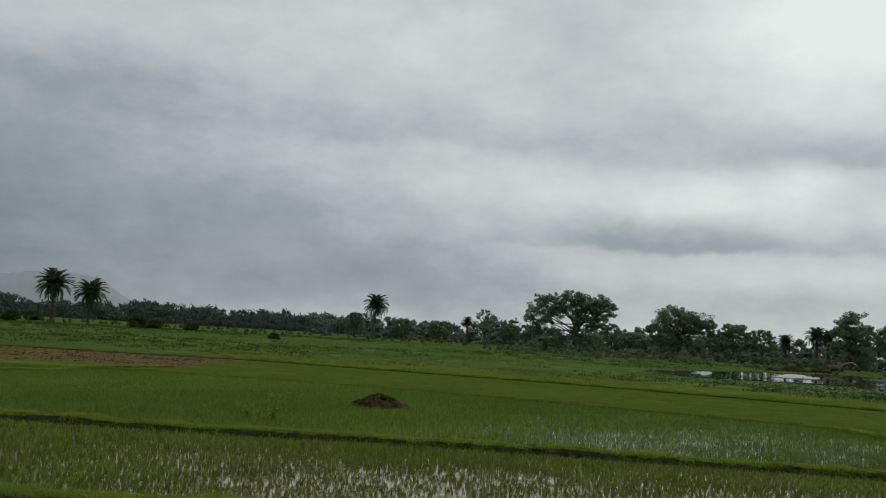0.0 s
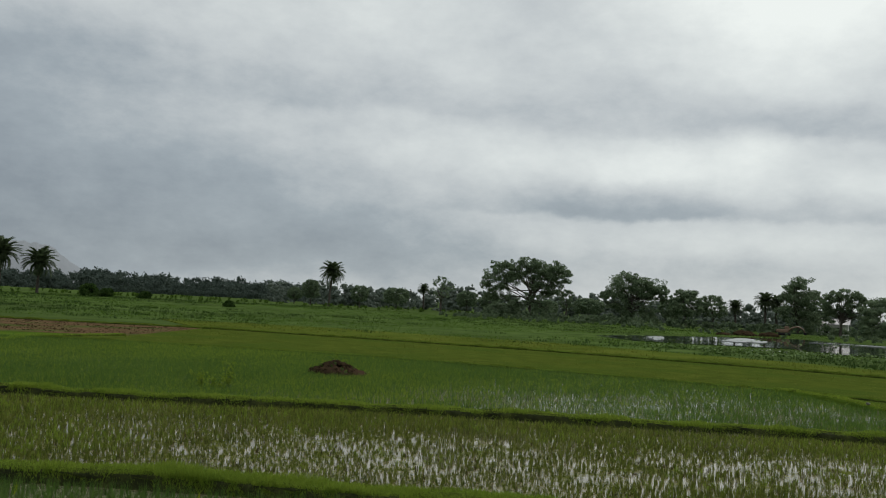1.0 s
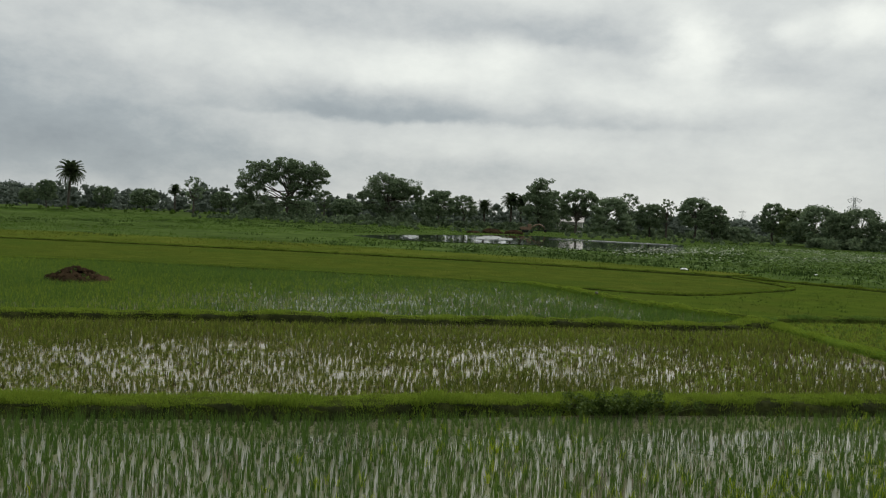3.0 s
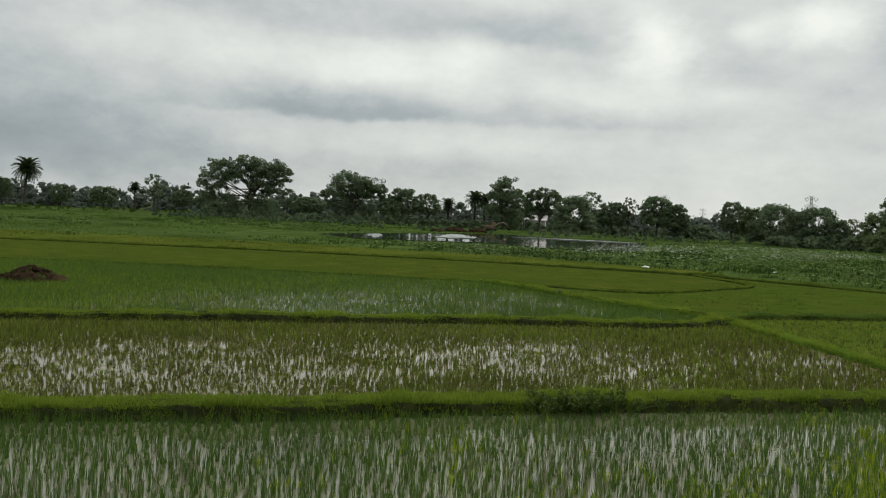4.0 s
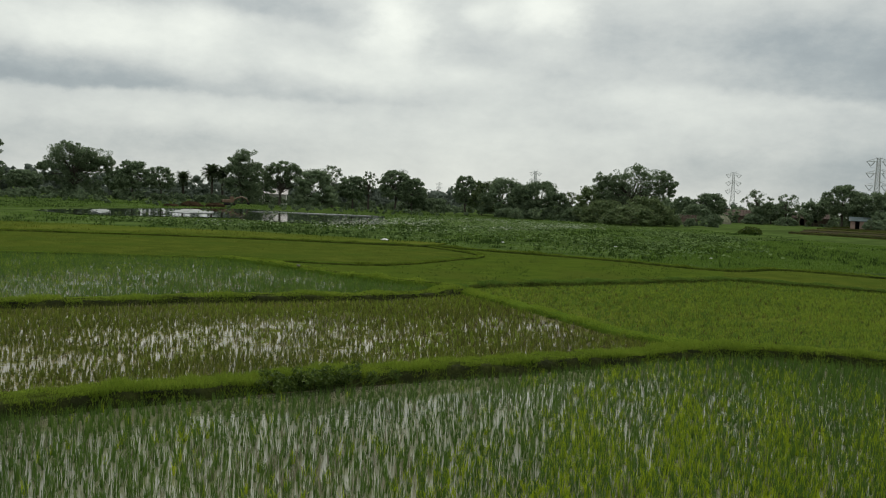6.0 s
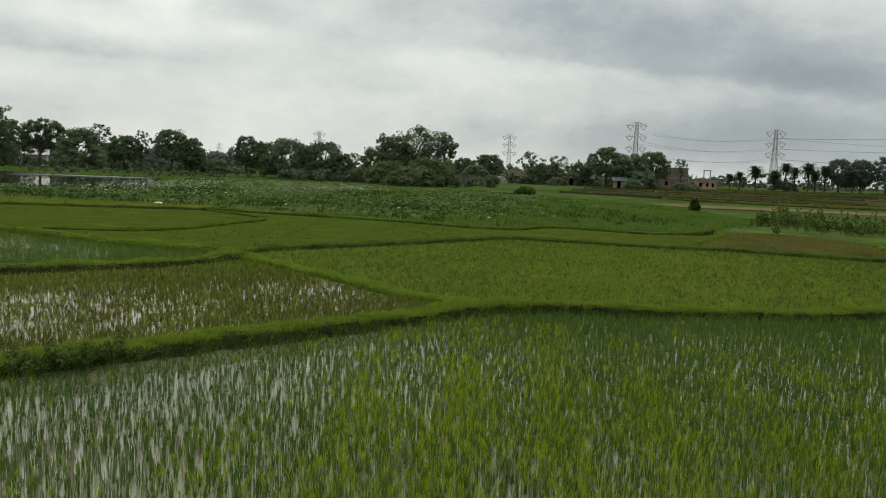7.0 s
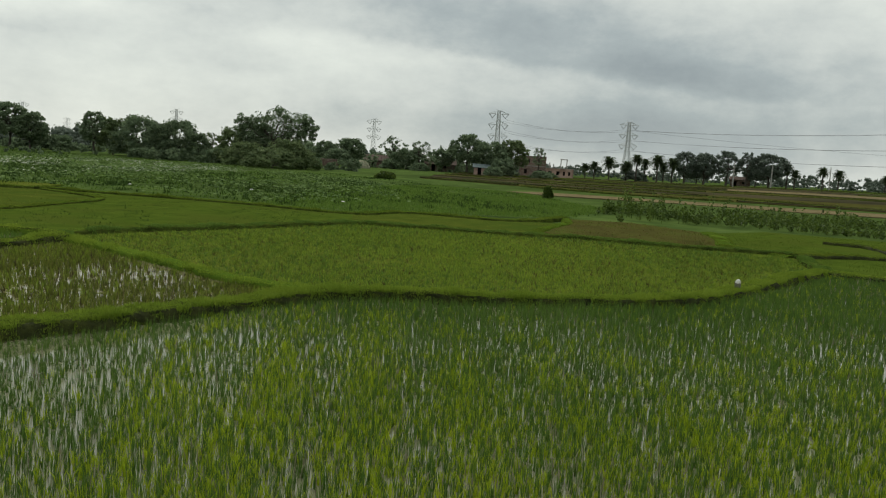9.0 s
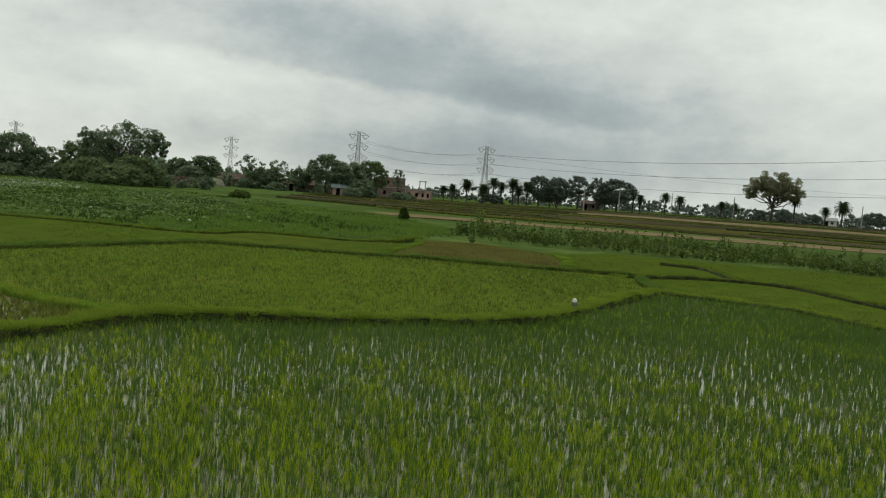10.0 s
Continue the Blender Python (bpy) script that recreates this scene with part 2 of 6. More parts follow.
M_STRAW = material("weathered_straw", ((0.13, 0.13, 0.085), (0.19, 0.19, 0.13), (0.25, 0.245, 0.18)), 1.5, 0.95, 0.8, spec=0.0)
M_STALK = material("dead_rice_stalk", ((0.17, 0.155, 0.1), (0.27, 0.25, 0.17), (0.38, 0.35, 0.26)), 0.6, 0.8, island=0.6, translucent=0.25, spec=0.05)
# Lightened and greyed so the leaf colour carries the haze of distance.
M_LEAF_HAZY = material("haze_pale_leaf", ((0.088, 0.112, 0.09), (0.13, 0.16, 0.13), (0.185, 0.215, 0.175)), 0.05, 0.8, island=0.35, translucent=0.4, spec=0.1)
M_MOSSY = material("mossy_stone", ((0.07, 0.075, 0.055), (0.13, 0.13, 0.1), (0.19, 0.185, 0.15)), 8.0, 0.9, 0.6)
M_LEAF_BROWN = material("olive_brown_leaf", ((0.13, 0.142, 0.08), (0.21, 0.218, 0.125), (0.3, 0.295, 0.175)), 0.2, 0.75, island=0.5, translucent=0.45, spec=0.1)
M_HERB_FIELD = material("bund_turf_blades", ((0.08, 0.12, 0.017), (0.13, 0.18, 0.024), (0.185, 0.235, 0.035)), 0.3, 0.75, island=0.4, translucent=0.35, spec=0.05)
M_DRY = material("dry_brown_grass", ((0.04, 0.036, 0.016), (0.075, 0.062, 0.028), (0.11, 0.095, 0.04)), 0.2, 0.9, island=0.5, translucent=0.2, spec=0.0)
M_STUBBLE = material("dry_rice_stubble", ((0.062, 0.046, 0.018), (0.115, 0.086, 0.032), (0.19, 0.155, 0.065)), 0.3, 0.9, island=0.6, translucent=0.2, spec=0.0)
M_HERB = material("lush_herbage", ((0.07, 0.13, 0.023), (0.118, 0.195, 0.036), (0.17, 0.25, 0.05)), 0.15, 0.8, island=0.4, translucent=0.35, spec=0.05)
# Mud, darkened so its colour also holds the shade of bank faces.
M_MUD = material("shaded_bund_mud", ((0.012, 0.015, 0.005), (0.026, 0.031, 0.009), (0.055, 0.065, 0.016)), 2.5, 0.85, 1.0, spec=0.1)
M_RICE_OLIVE = material("rice_leaf_olive_field", ((0.06, 0.085, 0.012), (0.1, 0.133, 0.017), (0.155, 0.183, 0.028)), 0.25, 0.7, island=0.5, translucent=0.35, spec=0.05)
M_RICE_FIELD = material("rice_leaf_field", ((0.045, 0.072, 0.011), (0.075, 0.112, 0.015), (0.115, 0.152, 0.022)), 0.25, 0.7, island=0.5, translucent=0.35, spec=0.05)
M_RICE = material("rice_leaf", ((0.041, 0.088, 0.019), (0.082, 0.152, 0.028), (0.148, 0.23, 0.04)), 0.35, 0.6, island=0.4, translucent=0.4, spec=0.12)
M_RICE_LIGHT = material("rice_leaf_light", ((0.175, 0.255, 0.016), (0.3, 0.39, 0.022), (0.42, 0.48, 0.034)), 0.4, 0.6, island=0.4, translucent=0.4, spec=0.12)
M_RICE_DULL = material("rice_leaf_olive", ((0.05, 0.08, 0.012), (0.112, 0.146, 0.022), (0.2, 0.2, 0.042)), 0.5, 0.7, island=0.5, translucent=0.35, spec=0.1)
M_RICE_MUDDY = material("rice_leaf_mud_stained", ((0.045, 0.068, 0.012), (0.115, 0.148, 0.024), (0.22, 0.23, 0.05)), 0.6, 0.7, island=0.6, translucent=0.35, spec=0.1)
M_GRASS = material("bund_grass", ((0.11, 0.175, 0.022), (0.19, 0.272, 0.032), (0.29, 0.35, 0.05)), 0.8, 0.7, island=0.4, translucent=0.4, spec=0.1)
M_YELLOW_GRASS = material("yellow_grass", ((0.075, 0.105, 0.016), (0.12, 0.145, 0.022), (0.17, 0.175, 0.033)), 0.2, 0.8, island=0.5, translucent=0.35, spec=0.05)
M_TUFT = material("marsh_tufts", ((0.04, 0.08, 0.014), (0.08, 0.145, 0.02), (0.12, 0.19, 0.03)), 0.1, 0.8, island=0.45, translucent=0.35, spec=0.1)
M_RUSH = material("rush_clumps", ((0.02, 0.045, 0.012), (0.04, 0.075, 0.016), (0.06, 0.1, 0.02)), 0.1, 0.8, island=0.5, translucent=0.2, spec=0.1)
M_LOTUS = material("lotus_leaf", ((0.055, 0.095, 0.03), (0.1, 0.155, 0.05), (0.165, 0.23, 0.085)), 0.3, 0.9, island=0.6, translucent=0.25, spec=0.05)
# Whitened leaf colour standing in for the sky's glints on lotus.
M_LOTUS_GLINT = material("lotus_leaf_sky_glint", ((0.15, 0.19, 0.12), (0.26, 0.31, 0.21), (0.42, 0.46, 0.36)), 0.3, 0.45, island=0.6, translucent=0.2, spec=0.5)
M_WEED = material("weed_leaf", ((0.036, 0.066, 0.013), (0.075, 0.12, 0.02), (0.125, 0.175, 0.032)), 0.4, 0.6, island=0.6, translucent=0.4)
M_LEAF = material("tree_leaf", ((0.08, 0.118, 0.068), (0.138, 0.19, 0.106), (0.215, 0.278, 0.155)), 0.25, 0.7, island=0.5, translucent=0.5, spec=0.2)
M_LEAF_PALE = material("tree_leaf_olive", ((0.07, 0.104, 0.048), (0.12, 0.164, 0.07), (0.18, 0.225, 0.1)), 0.25, 0.7, island=0.5, translucent=0.4, spec=0.12)
# The next two leaf colours are greyed to paint in distance haze.
M_LEAF_FAR = material("haze_grey_leaf", ((0.05, 0.066, 0.058), (0.07, 0.09, 0.08), (0.095, 0.118, 0.105)), 0.05, 0.8, island=0.2, translucent=0.35, spec=0.1)
M_LEAF_HAZE_GREY = material("haze_dull_leaf", ((0.055, 0.075, 0.062), (0.078, 0.102, 0.085), (0.108, 0.135, 0.112)), 0.05, 0.8, island=0.25, translucent=0.35, spec=0.05)
M_PALM = material("palm_leaf", ((0.045, 0.066, 0.034), (0.078, 0.108, 0.052), (0.115, 0.15, 0.07)), 0.5, 0.6, island=0.5, translucent=0.3, spec=0.2)
M_BARK = material("bark", ((0.035, 0.03, 0.024), (0.065, 0.056, 0.045), (0.1, 0.088, 0.075)), 2.0, 0.95, 1.0, stretch=(1, 1, 0.3))
M_STEEL = material("galvanised_steel", ((0.42, 0.43, 0.44), (0.56, 0.57, 0.58)), 0.8, 0.55)
M_CABLE = material("aluminium_cable", ((0.16, 0.16, 0.17), (0.22, 0.22, 0.23)), 0.2, 0.6, metal=0.3)
M_CERAMIC = material("insulator_ceramic", ((0.3, 0.31, 0.32), (0.38, 0.39, 0.4)), 3.0, 0.3)
M_CONCRETE = material("concrete", ((0.22, 0.21, 0.19), (0.3, 0.29, 0.27), (0.36, 0.35, 0.33)), 1.5, 0.9, 0.5)
M_WHITEWASH = material("whitewashed_stone", ((0.4, 0.39, 0.36), (0.6, 0.59, 0.56), (0.7, 0.69, 0.66)), 6.0, 0.85, 0.6)
M_PLASTIC = material("white_plastic", ((0.65, 0.65, 0.64), (0.8, 0.8, 0.79)), 8.0, 0.4)
M_PINK = material("faded_pink_plaster", ((0.3, 0.2, 0.16), (0.4, 0.28, 0.23), (0.36, 0.27, 0.24)), 0.9, 0.9, 0.4, stain=(0.25, 0.17, 0.14), stain_scale=0.5)
M_TILE_ROOF = material("clay_roof_tile", ((0.05, 0.034, 0.028), (0.085, 0.054, 0.042), (0.075, 0.056, 0.05)), 1.4, 0.9, 0.8)
M_TIN = material("tin_sheet", ((0.2, 0.19, 0.19), (0.34, 0.33, 0.33)), 0.8, 0.5, metal=0.3)
# Near black: painted room shade, also the digger's tracks and bucket.
M_DARK = material("near_black", ((0.008, 0.008, 0.008), (0.015, 0.014, 0.013)), 1.0, 0.95)
M_YELLOW = material("machine_faded_orange", ((0.12, 0.075, 0.05), (0.18, 0.115, 0.075)), 1.0, 0.5)
M_TEAL = material("faded_teal_paint", ((0.1, 0.13, 0.135), (0.15, 0.19, 0.19)), 1.0, 0.8)


def brick_material():
    m = bpy.data.materials.new("brick_wall")
    m.use_nodes = True
    nt = m.node_tree
    bsdf, tc, mp, br = nt.nodes["Principled BSDF"], nt.nodes.new("ShaderNodeTexCoord"), nt.nodes.new("ShaderNodeMapping"), nt.nodes.new("ShaderNodeTexBrick")
    mp.inputs["Rotation"].default_value = (radians(90), 0, 0)
    nt.links.new(tc.outputs["Object"], mp.inputs[0])
    nt.links.new(mp.outputs[0], br.inputs["Vector"])
    br.inputs["Color1"].default_value, br.inputs["Color2"].default_value = (0.1, 0.062, 0.05, 1), (0.15, 0.092, 0.072, 1)
    br.inputs["Mortar"].default_value = (0.27, 0.24, 0.21, 1)
    br.inputs["Scale"].default_value = 1.0
    br.inputs["Brick Width"].default_value, br.inputs["Row Height"].default_value, br.inputs["Mortar Size"].default_value = 0.24, 0.085, 0.008
    nz, mx = nt.nodes.new("ShaderNodeTexNoise"), nt.nodes.new("ShaderNodeMix")
    nz.inputs["Scale"].default_value, nz.inputs["Detail"].default_value = 0.7, 5.0
    nt.links.new(tc.outputs["Object"], nz.inputs["Vector"])
    mx.data_type, mx.blend_type = "RGBA", "OVERLAY"
    mx.inputs[0].default_value = 0.5
    nt.links.new(br.outputs[0], mx.inputs[6])
    nt.links.new(nz.outputs[0], mx.inputs[7])
    nt.links.new(mx.outputs[2], bsdf.inputs["Base Color"])
    bsdf.inputs["Roughness"].default_value = 0.95
    return m


M_BRICK = brick_material()


# ---- geometry helpers ----
rng = np.random.default_rng(7)


def smooth(a, b, v):
    u = np.clip((v - a) / (b - a), 0, 1)
    return u * u * (3 - 2 * u)


def height(x, y):
    """The land: level paddies, a slight rise to the tree line and up the terraces."""
    r, az = np.hypot(x, y), np.degrees(np.arctan2(x, y))
    return 0.5 * smooth(110, 190, r) + 2.0 * smooth(90, 300, r) * smooth(68, 92, az) - 0.04


def mesh_of(name, verts, faces, mat, smoothed=False):
    """A mesh from an array of places and an array of equal-sided faces."""
    verts, faces = np.asarray(verts, float), np.asarray(faces, int)
    me = bpy.data.meshes.new(name)
    n, k = faces.shape
    me.vertices.add(len(verts))
    me.vertices.foreach_set("co", verts.ravel())
    me.loops.add(n * k)
    me.loops.foreach_set("vertex_index", faces.ravel())
    me.polygons.add(n)
    me.polygons.foreach_set("loop_start", np.arange(0, n * k, k))
    me.polygons.foreach_set("loop_total", np.full(n, k))
    if smoothed:
        me.polygons.foreach_set("use_smooth", np.ones(n, bool))
    me.materials.append(mat)
    me.update(calc_edges=True)
    me.validate()
    return me


def part(name, data, mat, parent, label="", place=None):
    """Links a bmesh or mesh as one part under a thing or a part."""
    if isinstance(data, bmesh.types.BMesh):
        me = bpy.data.meshes.new(name)
        data.to_mesh(me)
        data.free()
        me.materials.append(mat)
    else:
        me = data
    ob = new(name, me)
    ob.parent = parent
    if place is not None:
        ob.matrix_basis = place
    return tagged(ob, label)


def thing(name, x, y, z=None, turn=0.0, label="", category="", group="", kind=""):
    ob = new(name)
    ob.empty_display_size = 0.3
    ob.matrix_basis = pose(x, y, float(height(x, y)) if z is None else z, 0, 0, turn)
    return tagged(ob, label, category, group, kind)


def box(bm, x0, x1, y0, y1, z0, z1, bevel=0.0):
    made = bmesh.ops.create_cube(bm, size=1, matrix=Matrix.Translation(((x0 + x1) / 2, (y0 + y1) / 2, (z0 + z1) / 2)) @ Matrix.Diagonal((x1 - x0, y1 - y0, z1 - z0, 1)))
    if bevel:
        edges = list({e for v in made["verts"] for e in v.link_edges})
        bmesh.ops.bevel(bm, geom=edges, offset=bevel, segments=1, affect="EDGES")
    return bm


class Soup:
    """Gathers tubes and leaves as arrays and gives one mesh."""

    def __init__(self):
        self.v, self.f, self.n = [], [], 0

    def add(self, v, f):
        self.v.append(np.asarray(v, float)), self.f.append(np.asarray(f, int) + self.n)
        self.n += len(v)

    def tube(self, points, radii, sides=6):
        p = np.asarray(points, float)
        t = np.gradient(p, axis=0)
        t /= np.linalg.norm(t, axis=1, keepdims=True) + 1e-9
        ref = np.where(np.abs(t[:, 2:3]) > 0.9, [[1.0, 0, 0]], [[0, 0, 1.0]])
        a = np.cross(t, ref)
        a /= np.linalg.norm(a, axis=1, keepdims=True) + 1e-9
        b = np.cross(t, a)
        ang = np.arange(sides) * 2 * np.pi / sides
        v = p[:, None] + np.asarray(radii, float)[:, None, None] * (np.cos(ang)[None, :, None] * a[:, None] + np.sin(ang)[None, :, None] * b[:, None])
        i, j = np.meshgrid(np.arange(len(p) - 1), np.arange(sides), indexing="ij")
        q = np.stack([i * sides + j, i * sides + (j + 1) % sides, (i + 1) * sides + (j + 1) % sides, (i + 1) * sides + j], -1).reshape(-1, 4)
        self.add(v.reshape(-1, 3), np.concatenate([q[:, [0, 1, 2]], q[:, [0, 2, 3]]]))

    def strut(self, a, b, r):
        self.tube([a, b], [r, r], 4)

    def mesh(self, name, mat):
        return mesh_of(name, np.concatenate(self.v), np.concatenate(self.f), mat)


def blades(p, tall, wide, lean, fine=True, seed=1):
    """Grass or rice blades rooted at p: tapered, bent over at the tip. Returns places and triangles."""
    g = np.random.default_rng(seed)
    n = len(p)
    yaw, way = g.uniform(0, 2 * np.pi, n), g.uniform(0, 2 * np.pi, n)
    side = np.stack([np.cos(yaw), np.sin(yaw), 0 * yaw], -1) * (wide / 2)[:, None]
    out = np.stack([np.cos(way), np.sin(way), 0 * way], -1) * (tall * lean)[:, None]
    up = np.zeros((n, 3))
    up[:, 2] = tall
    if not fine:
        v = np.stack([p - side, p + side, p + up + out], 1)
        return v.reshape(-1, 3), np.arange(3 * n).reshape(-1, 3)
    mid = p + 0.55 * up + 0.3 * out
    v = np.stack([p - side * 0.8, p + side * 0.8, mid - side, mid + side, p + up * 0.95 + out], 1)
    k = np.arange(n)[:, None] * 5
    f = np.concatenate([k + [0, 1, 3], k + [0, 3, 2], k + [2, 3, 4]])
    return v.reshape(-1, 3), f


def inside(x, y, poly):
    hit = np.zeros(len(x), bool)
    for (ax, ay), (bx, by) in zip(poly, poly[1:] + poly[:1]):
        cross = ((ay > y) != (by > y)) & (x < (bx - ax) * (y - ay) / ((by - ay) or 1e-9) + ax)
        hit ^= cross
    return hit


def scatter(poly, per_m2, seed, rows=0.0, jitter=0.5):
    """Places inside a polygon: at random, or in rough planted rows."""
    g = np.random.default_rng(seed)
    a = np.array(poly)
    lo, hi = a.min(0), a.max(0)
    if rows:
        xs, ys = np.meshgrid(np.arange(lo[0], hi[0], rows), np.arange(lo[1], hi[1], rows))
        p = np.stack([xs.ravel(), ys.ravel()], -1)
        p += g.uniform(-jitter, jitter, p.shape) * rows
    else:
        p = g.uniform(lo, hi, (int(per_m2 * np.prod(hi - lo)), 2))
    return p[inside(p[:, 0], p[:, 1], poly)]


def patchy(x, y, size, seed=0.0):
    """Smooth patches between 0 and 1."""
    u, v = x / size + seed * 3.1, y / size - seed * 1.7
    s = np.sin(u + 1.3 * np.sin(0.7 * v + seed)) + np.sin(1.3 * v - 0.8 * u + 2 * seed) + 0.6 * np.sin(2.3 * u + 1.9 * v) + 0.5 * np.sin(4.1 * u - 3.3 * v + seed)
    return np.clip(0.5 + s / 4.4, 0, 1)


def line_points(points, step):
    """A polyline through the points, rounded (Catmull-Rom) and cut at even steps."""
    p = np.array(points, float)
    q = np.vstack([2 * p[0] - p[1], p, 2 * p[-1] - p[-2]])
    out = []
    for i in range(1, len(q) - 2):
        n = max(2, int(np.linalg.norm(q[i + 1] - q[i]) / step))
        t = np.linspace(0, 1, n, endpoint=False)[:, None]
        a, b, c, d = q[i - 1], q[i], q[i + 1], q[i + 2]
        out.append(0.5 * (2 * b + (c - a) * t + (2 * a - 5 * b + 4 * c - d) * t**2 + (3 * b - a - 3 * c + d) * t**3))
    out.append(p[-1:])
    return np.vstack(out)


# ---- the land ----
def ground():
    radii = np.concatenate([[0], np.geomspace(2, 4500, 110)])
    ang = np.linspace(0, 2 * np.pi, 241)[:-1]
    v = [[0, 0, -0.04]]
    for r in radii[1:]:
        x, y = r * np.sin(ang), r * np.cos(ang)
        z = height(x, y) + (0.12 * (patchy(x, y, 7, 1) - 0.5) * smooth(75, 120, r)) - 0.10 * (1 - smooth(48, 70, r))
        v += np.stack([x, y, z], -1).tolist()
    n = len(ang)
    me = bpy.data.meshes.new("ground")
    faces = [(0, 1 + (j + 1) % n, 1 + j) for j in range(n)]
    for i in range(len(radii) - 2):
        for j in range(n):
            a, b = 1 + i * n, 1 + (i + 1) * n
            faces.append((a + j, a + (j + 1) % n, b + (j + 1) % n, b + j))
    me.from_pydata(v, [], faces)
    me.materials.append(M_GROUND)
    for poly in me.polygons:
        poly.use_smooth = True
    return tagged(new("ground", me), "green marshy grassland reaching to the horizon", "ground", kind="structure")


ground()


def plot(name, poly, mat, label, category, z=0.0):
    """One level field: a sheet cut to its outline, with a skirt of earth under it."""
    bm = bmesh.new()
    verts = [bm.verts.new((x, y, float(height(x, y)) + 0.04 + z)) for x, y in poly]
    face = bm.faces.new(verts)
    if face.normal.z < 0:
        face.normal_flip()
    bmesh.ops.extrude_face_region(bm, geom=[face])
    bmesh.ops.translate(bm, verts=verts, vec=(0, 0, -0.08))
    bmesh.ops.recalc_face_normals(bm, faces=bm.faces)
    me = bpy.data.meshes.new(name)
    bm.to_mesh(me)
    bm.free()
    me.materials.append(mat)
    return tagged(new(name, me), label, category, kind="structure")


BUND_A = [(-40, 16.5), (-20, 14.9), (-5.7, 13.5), (-1, 13.0), (2.6, 12.45), (6.9, 12.0), (9.5, 11.65), (13.1, 11.25), (15.3, 11.0), (16.7, 10.2), (17.7, 8.8), (19.5, 6.9), (21.7, 5.0), (24, 4.25), (29, 3.4), (33.6, 2.7)]
BUND_A_RIGHT = [(33.6, 2.7), (33.4, 0.2), (32.8, -1.8), (30, -4), (25, -7.5), (18, -13)]
BUND_B = [(-44, 28), (-22, 25.0), (-11.8, 23.9), (-7, 23.5), (-2.2, 23.4), (3.2, 23.1), (9.2, 22.4), (15.5, 21.4), (18.5, 22.2)]
BUND_AB = [(18.8, 22.8), (17.9, 19.5), (17.1, 16.5), (16.4, 13.9), (16.4, 12.1), (16.3, 10.9)]
BUND_J = [(18.8, 22.8), (20.1, 23.5), (26.3, 22.8), (33.4, 22.3), (34.3, 20.5), (36.4, 16), (38.1, 13.9), (39.1, 9.2), (40.8, 4.8), (37, 3.6), (33.6, 2.7)]
BUND_C = [(18.8, 22.8), (18.1, 25.1), (17.3, 29), (17, 32.5), (16.4, 36.2)]
BUND_D = [(-18.8, 47.3), (-11.1, 46.8), (-2, 45), (3.2, 43), (8.6, 40.6), (15.4, 36.9), (18.5, 34.7), (22, 32.2), (27.4, 34), (32, 37), (33.7, 43.6)]
BUND_E = [(34, 44.8), (36, 39), (38, 32.5), (39.1, 26.2), (43.7, 25.5), (45.5, 20.1), (52.7, 19.5)]
BUND_F = [(-34, 68.6), (-23, 67.6), (-14.8, 68), (-8.6, 66.5), (-2.9, 64.5), (4.8, 61.9), (12, 59), (23.6, 52.6), (34, 44.8)]
BUND_G = [(-39, 37), (-20.7, 41.9), (-19, 47.7), (-16, 53)]
BUND_P = [(37.0, 15.4), (42.5, 16.6), (48.2, 17.8), (52.7, 19.5)]
BUND_Q = [(51.6, 10.5), (47, 8.9), (42.4, 7.5), (40.2, 4.6)]
BUND_M = [(40.2, 4.6), (43.6, 1.7), (43.9, -2.0), (38.5, -5.0), (33, -9.5)]
BUND_N = [(51.8, 4.5), (50.8, 2.0), (44.8, 0.2)]
ALL_BUNDS = [BUND_A, BUND_A_RIGHT, BUND_B, BUND_AB, BUND_J, BUND_C, BUND_D, BUND_E, BUND_F]
NEAR = [(-60, -25), (-40, 16.5)] + BUND_A[1:] + BUND_A_RIGHT[1:] + [(14, -25)]
MID = BUND_A[:9] + [(16.3, 10.9), (16.4, 12.1), (16.4, 13.9), (17.1, 16.5), (17.9, 19.5), (18.5, 22.2)] + BUND_B[::-1][1:]
BACK = BUND_B + BUND_C[1:] + BUND_D[:6][::-1] + [(-40, 45)]
GREEN = BUND_AB[::-1] + BUND_J[1:] + BUND_A[::-1][1:7]
OLIVE = BUND_C + BUND_D[6:] + BUND_E[1:4] + BUND_J[3:0:-1]
BELOW = BUND_D[:6] + [(16.4, 36.2)] + BUND_D[6:] + BUND_F[::-1][1:7] + [(-16, 53)]
SMALL = [(33.4, 22.3), (39.1, 26.2), (43.7, 25.5), (45.5, 20.1), (48.2, 17.8), (42.5, 16.6), (37, 15.4), (34.3, 20.5)]
STUBBLE = [(37, 15.4), (42.5, 16.6), (48.2, 17.8), (52.7, 19.5), (55, 16), (51.6, 10.5), (42.4, 7.5), (39.1, 9.2), (38.1, 13.9)]
EAST = [(42.4, 7.5), (51.6, 10.5), (58.5, 8.5), (62, -8), (44, -15.5), (32.5, -9.5), (30, -4), (33.4, 0.2), (33.6, 2.7), (40.2, 4.6)]
YELLOW = [(-14.8, 68.3), (-8.6, 66.8), (4.8, 62.2), (12, 59.3), (23.6, 52.9), (34, 45.2), (38.5, 48), (30, 61.5), (15, 74), (-6, 83), (-22, 84)]
POND = [(26, 93), (24.5, 104), (31, 113), (40, 120), (48.3, 126), (54.7, 130), (63, 131.5), (66.5, 124), (70.5, 119), (78, 113.5), (66, 96), (56, 82.5), (48, 80), (42.5, 82.5), (43, 92), (34.2, 92), (29.4, 91)]

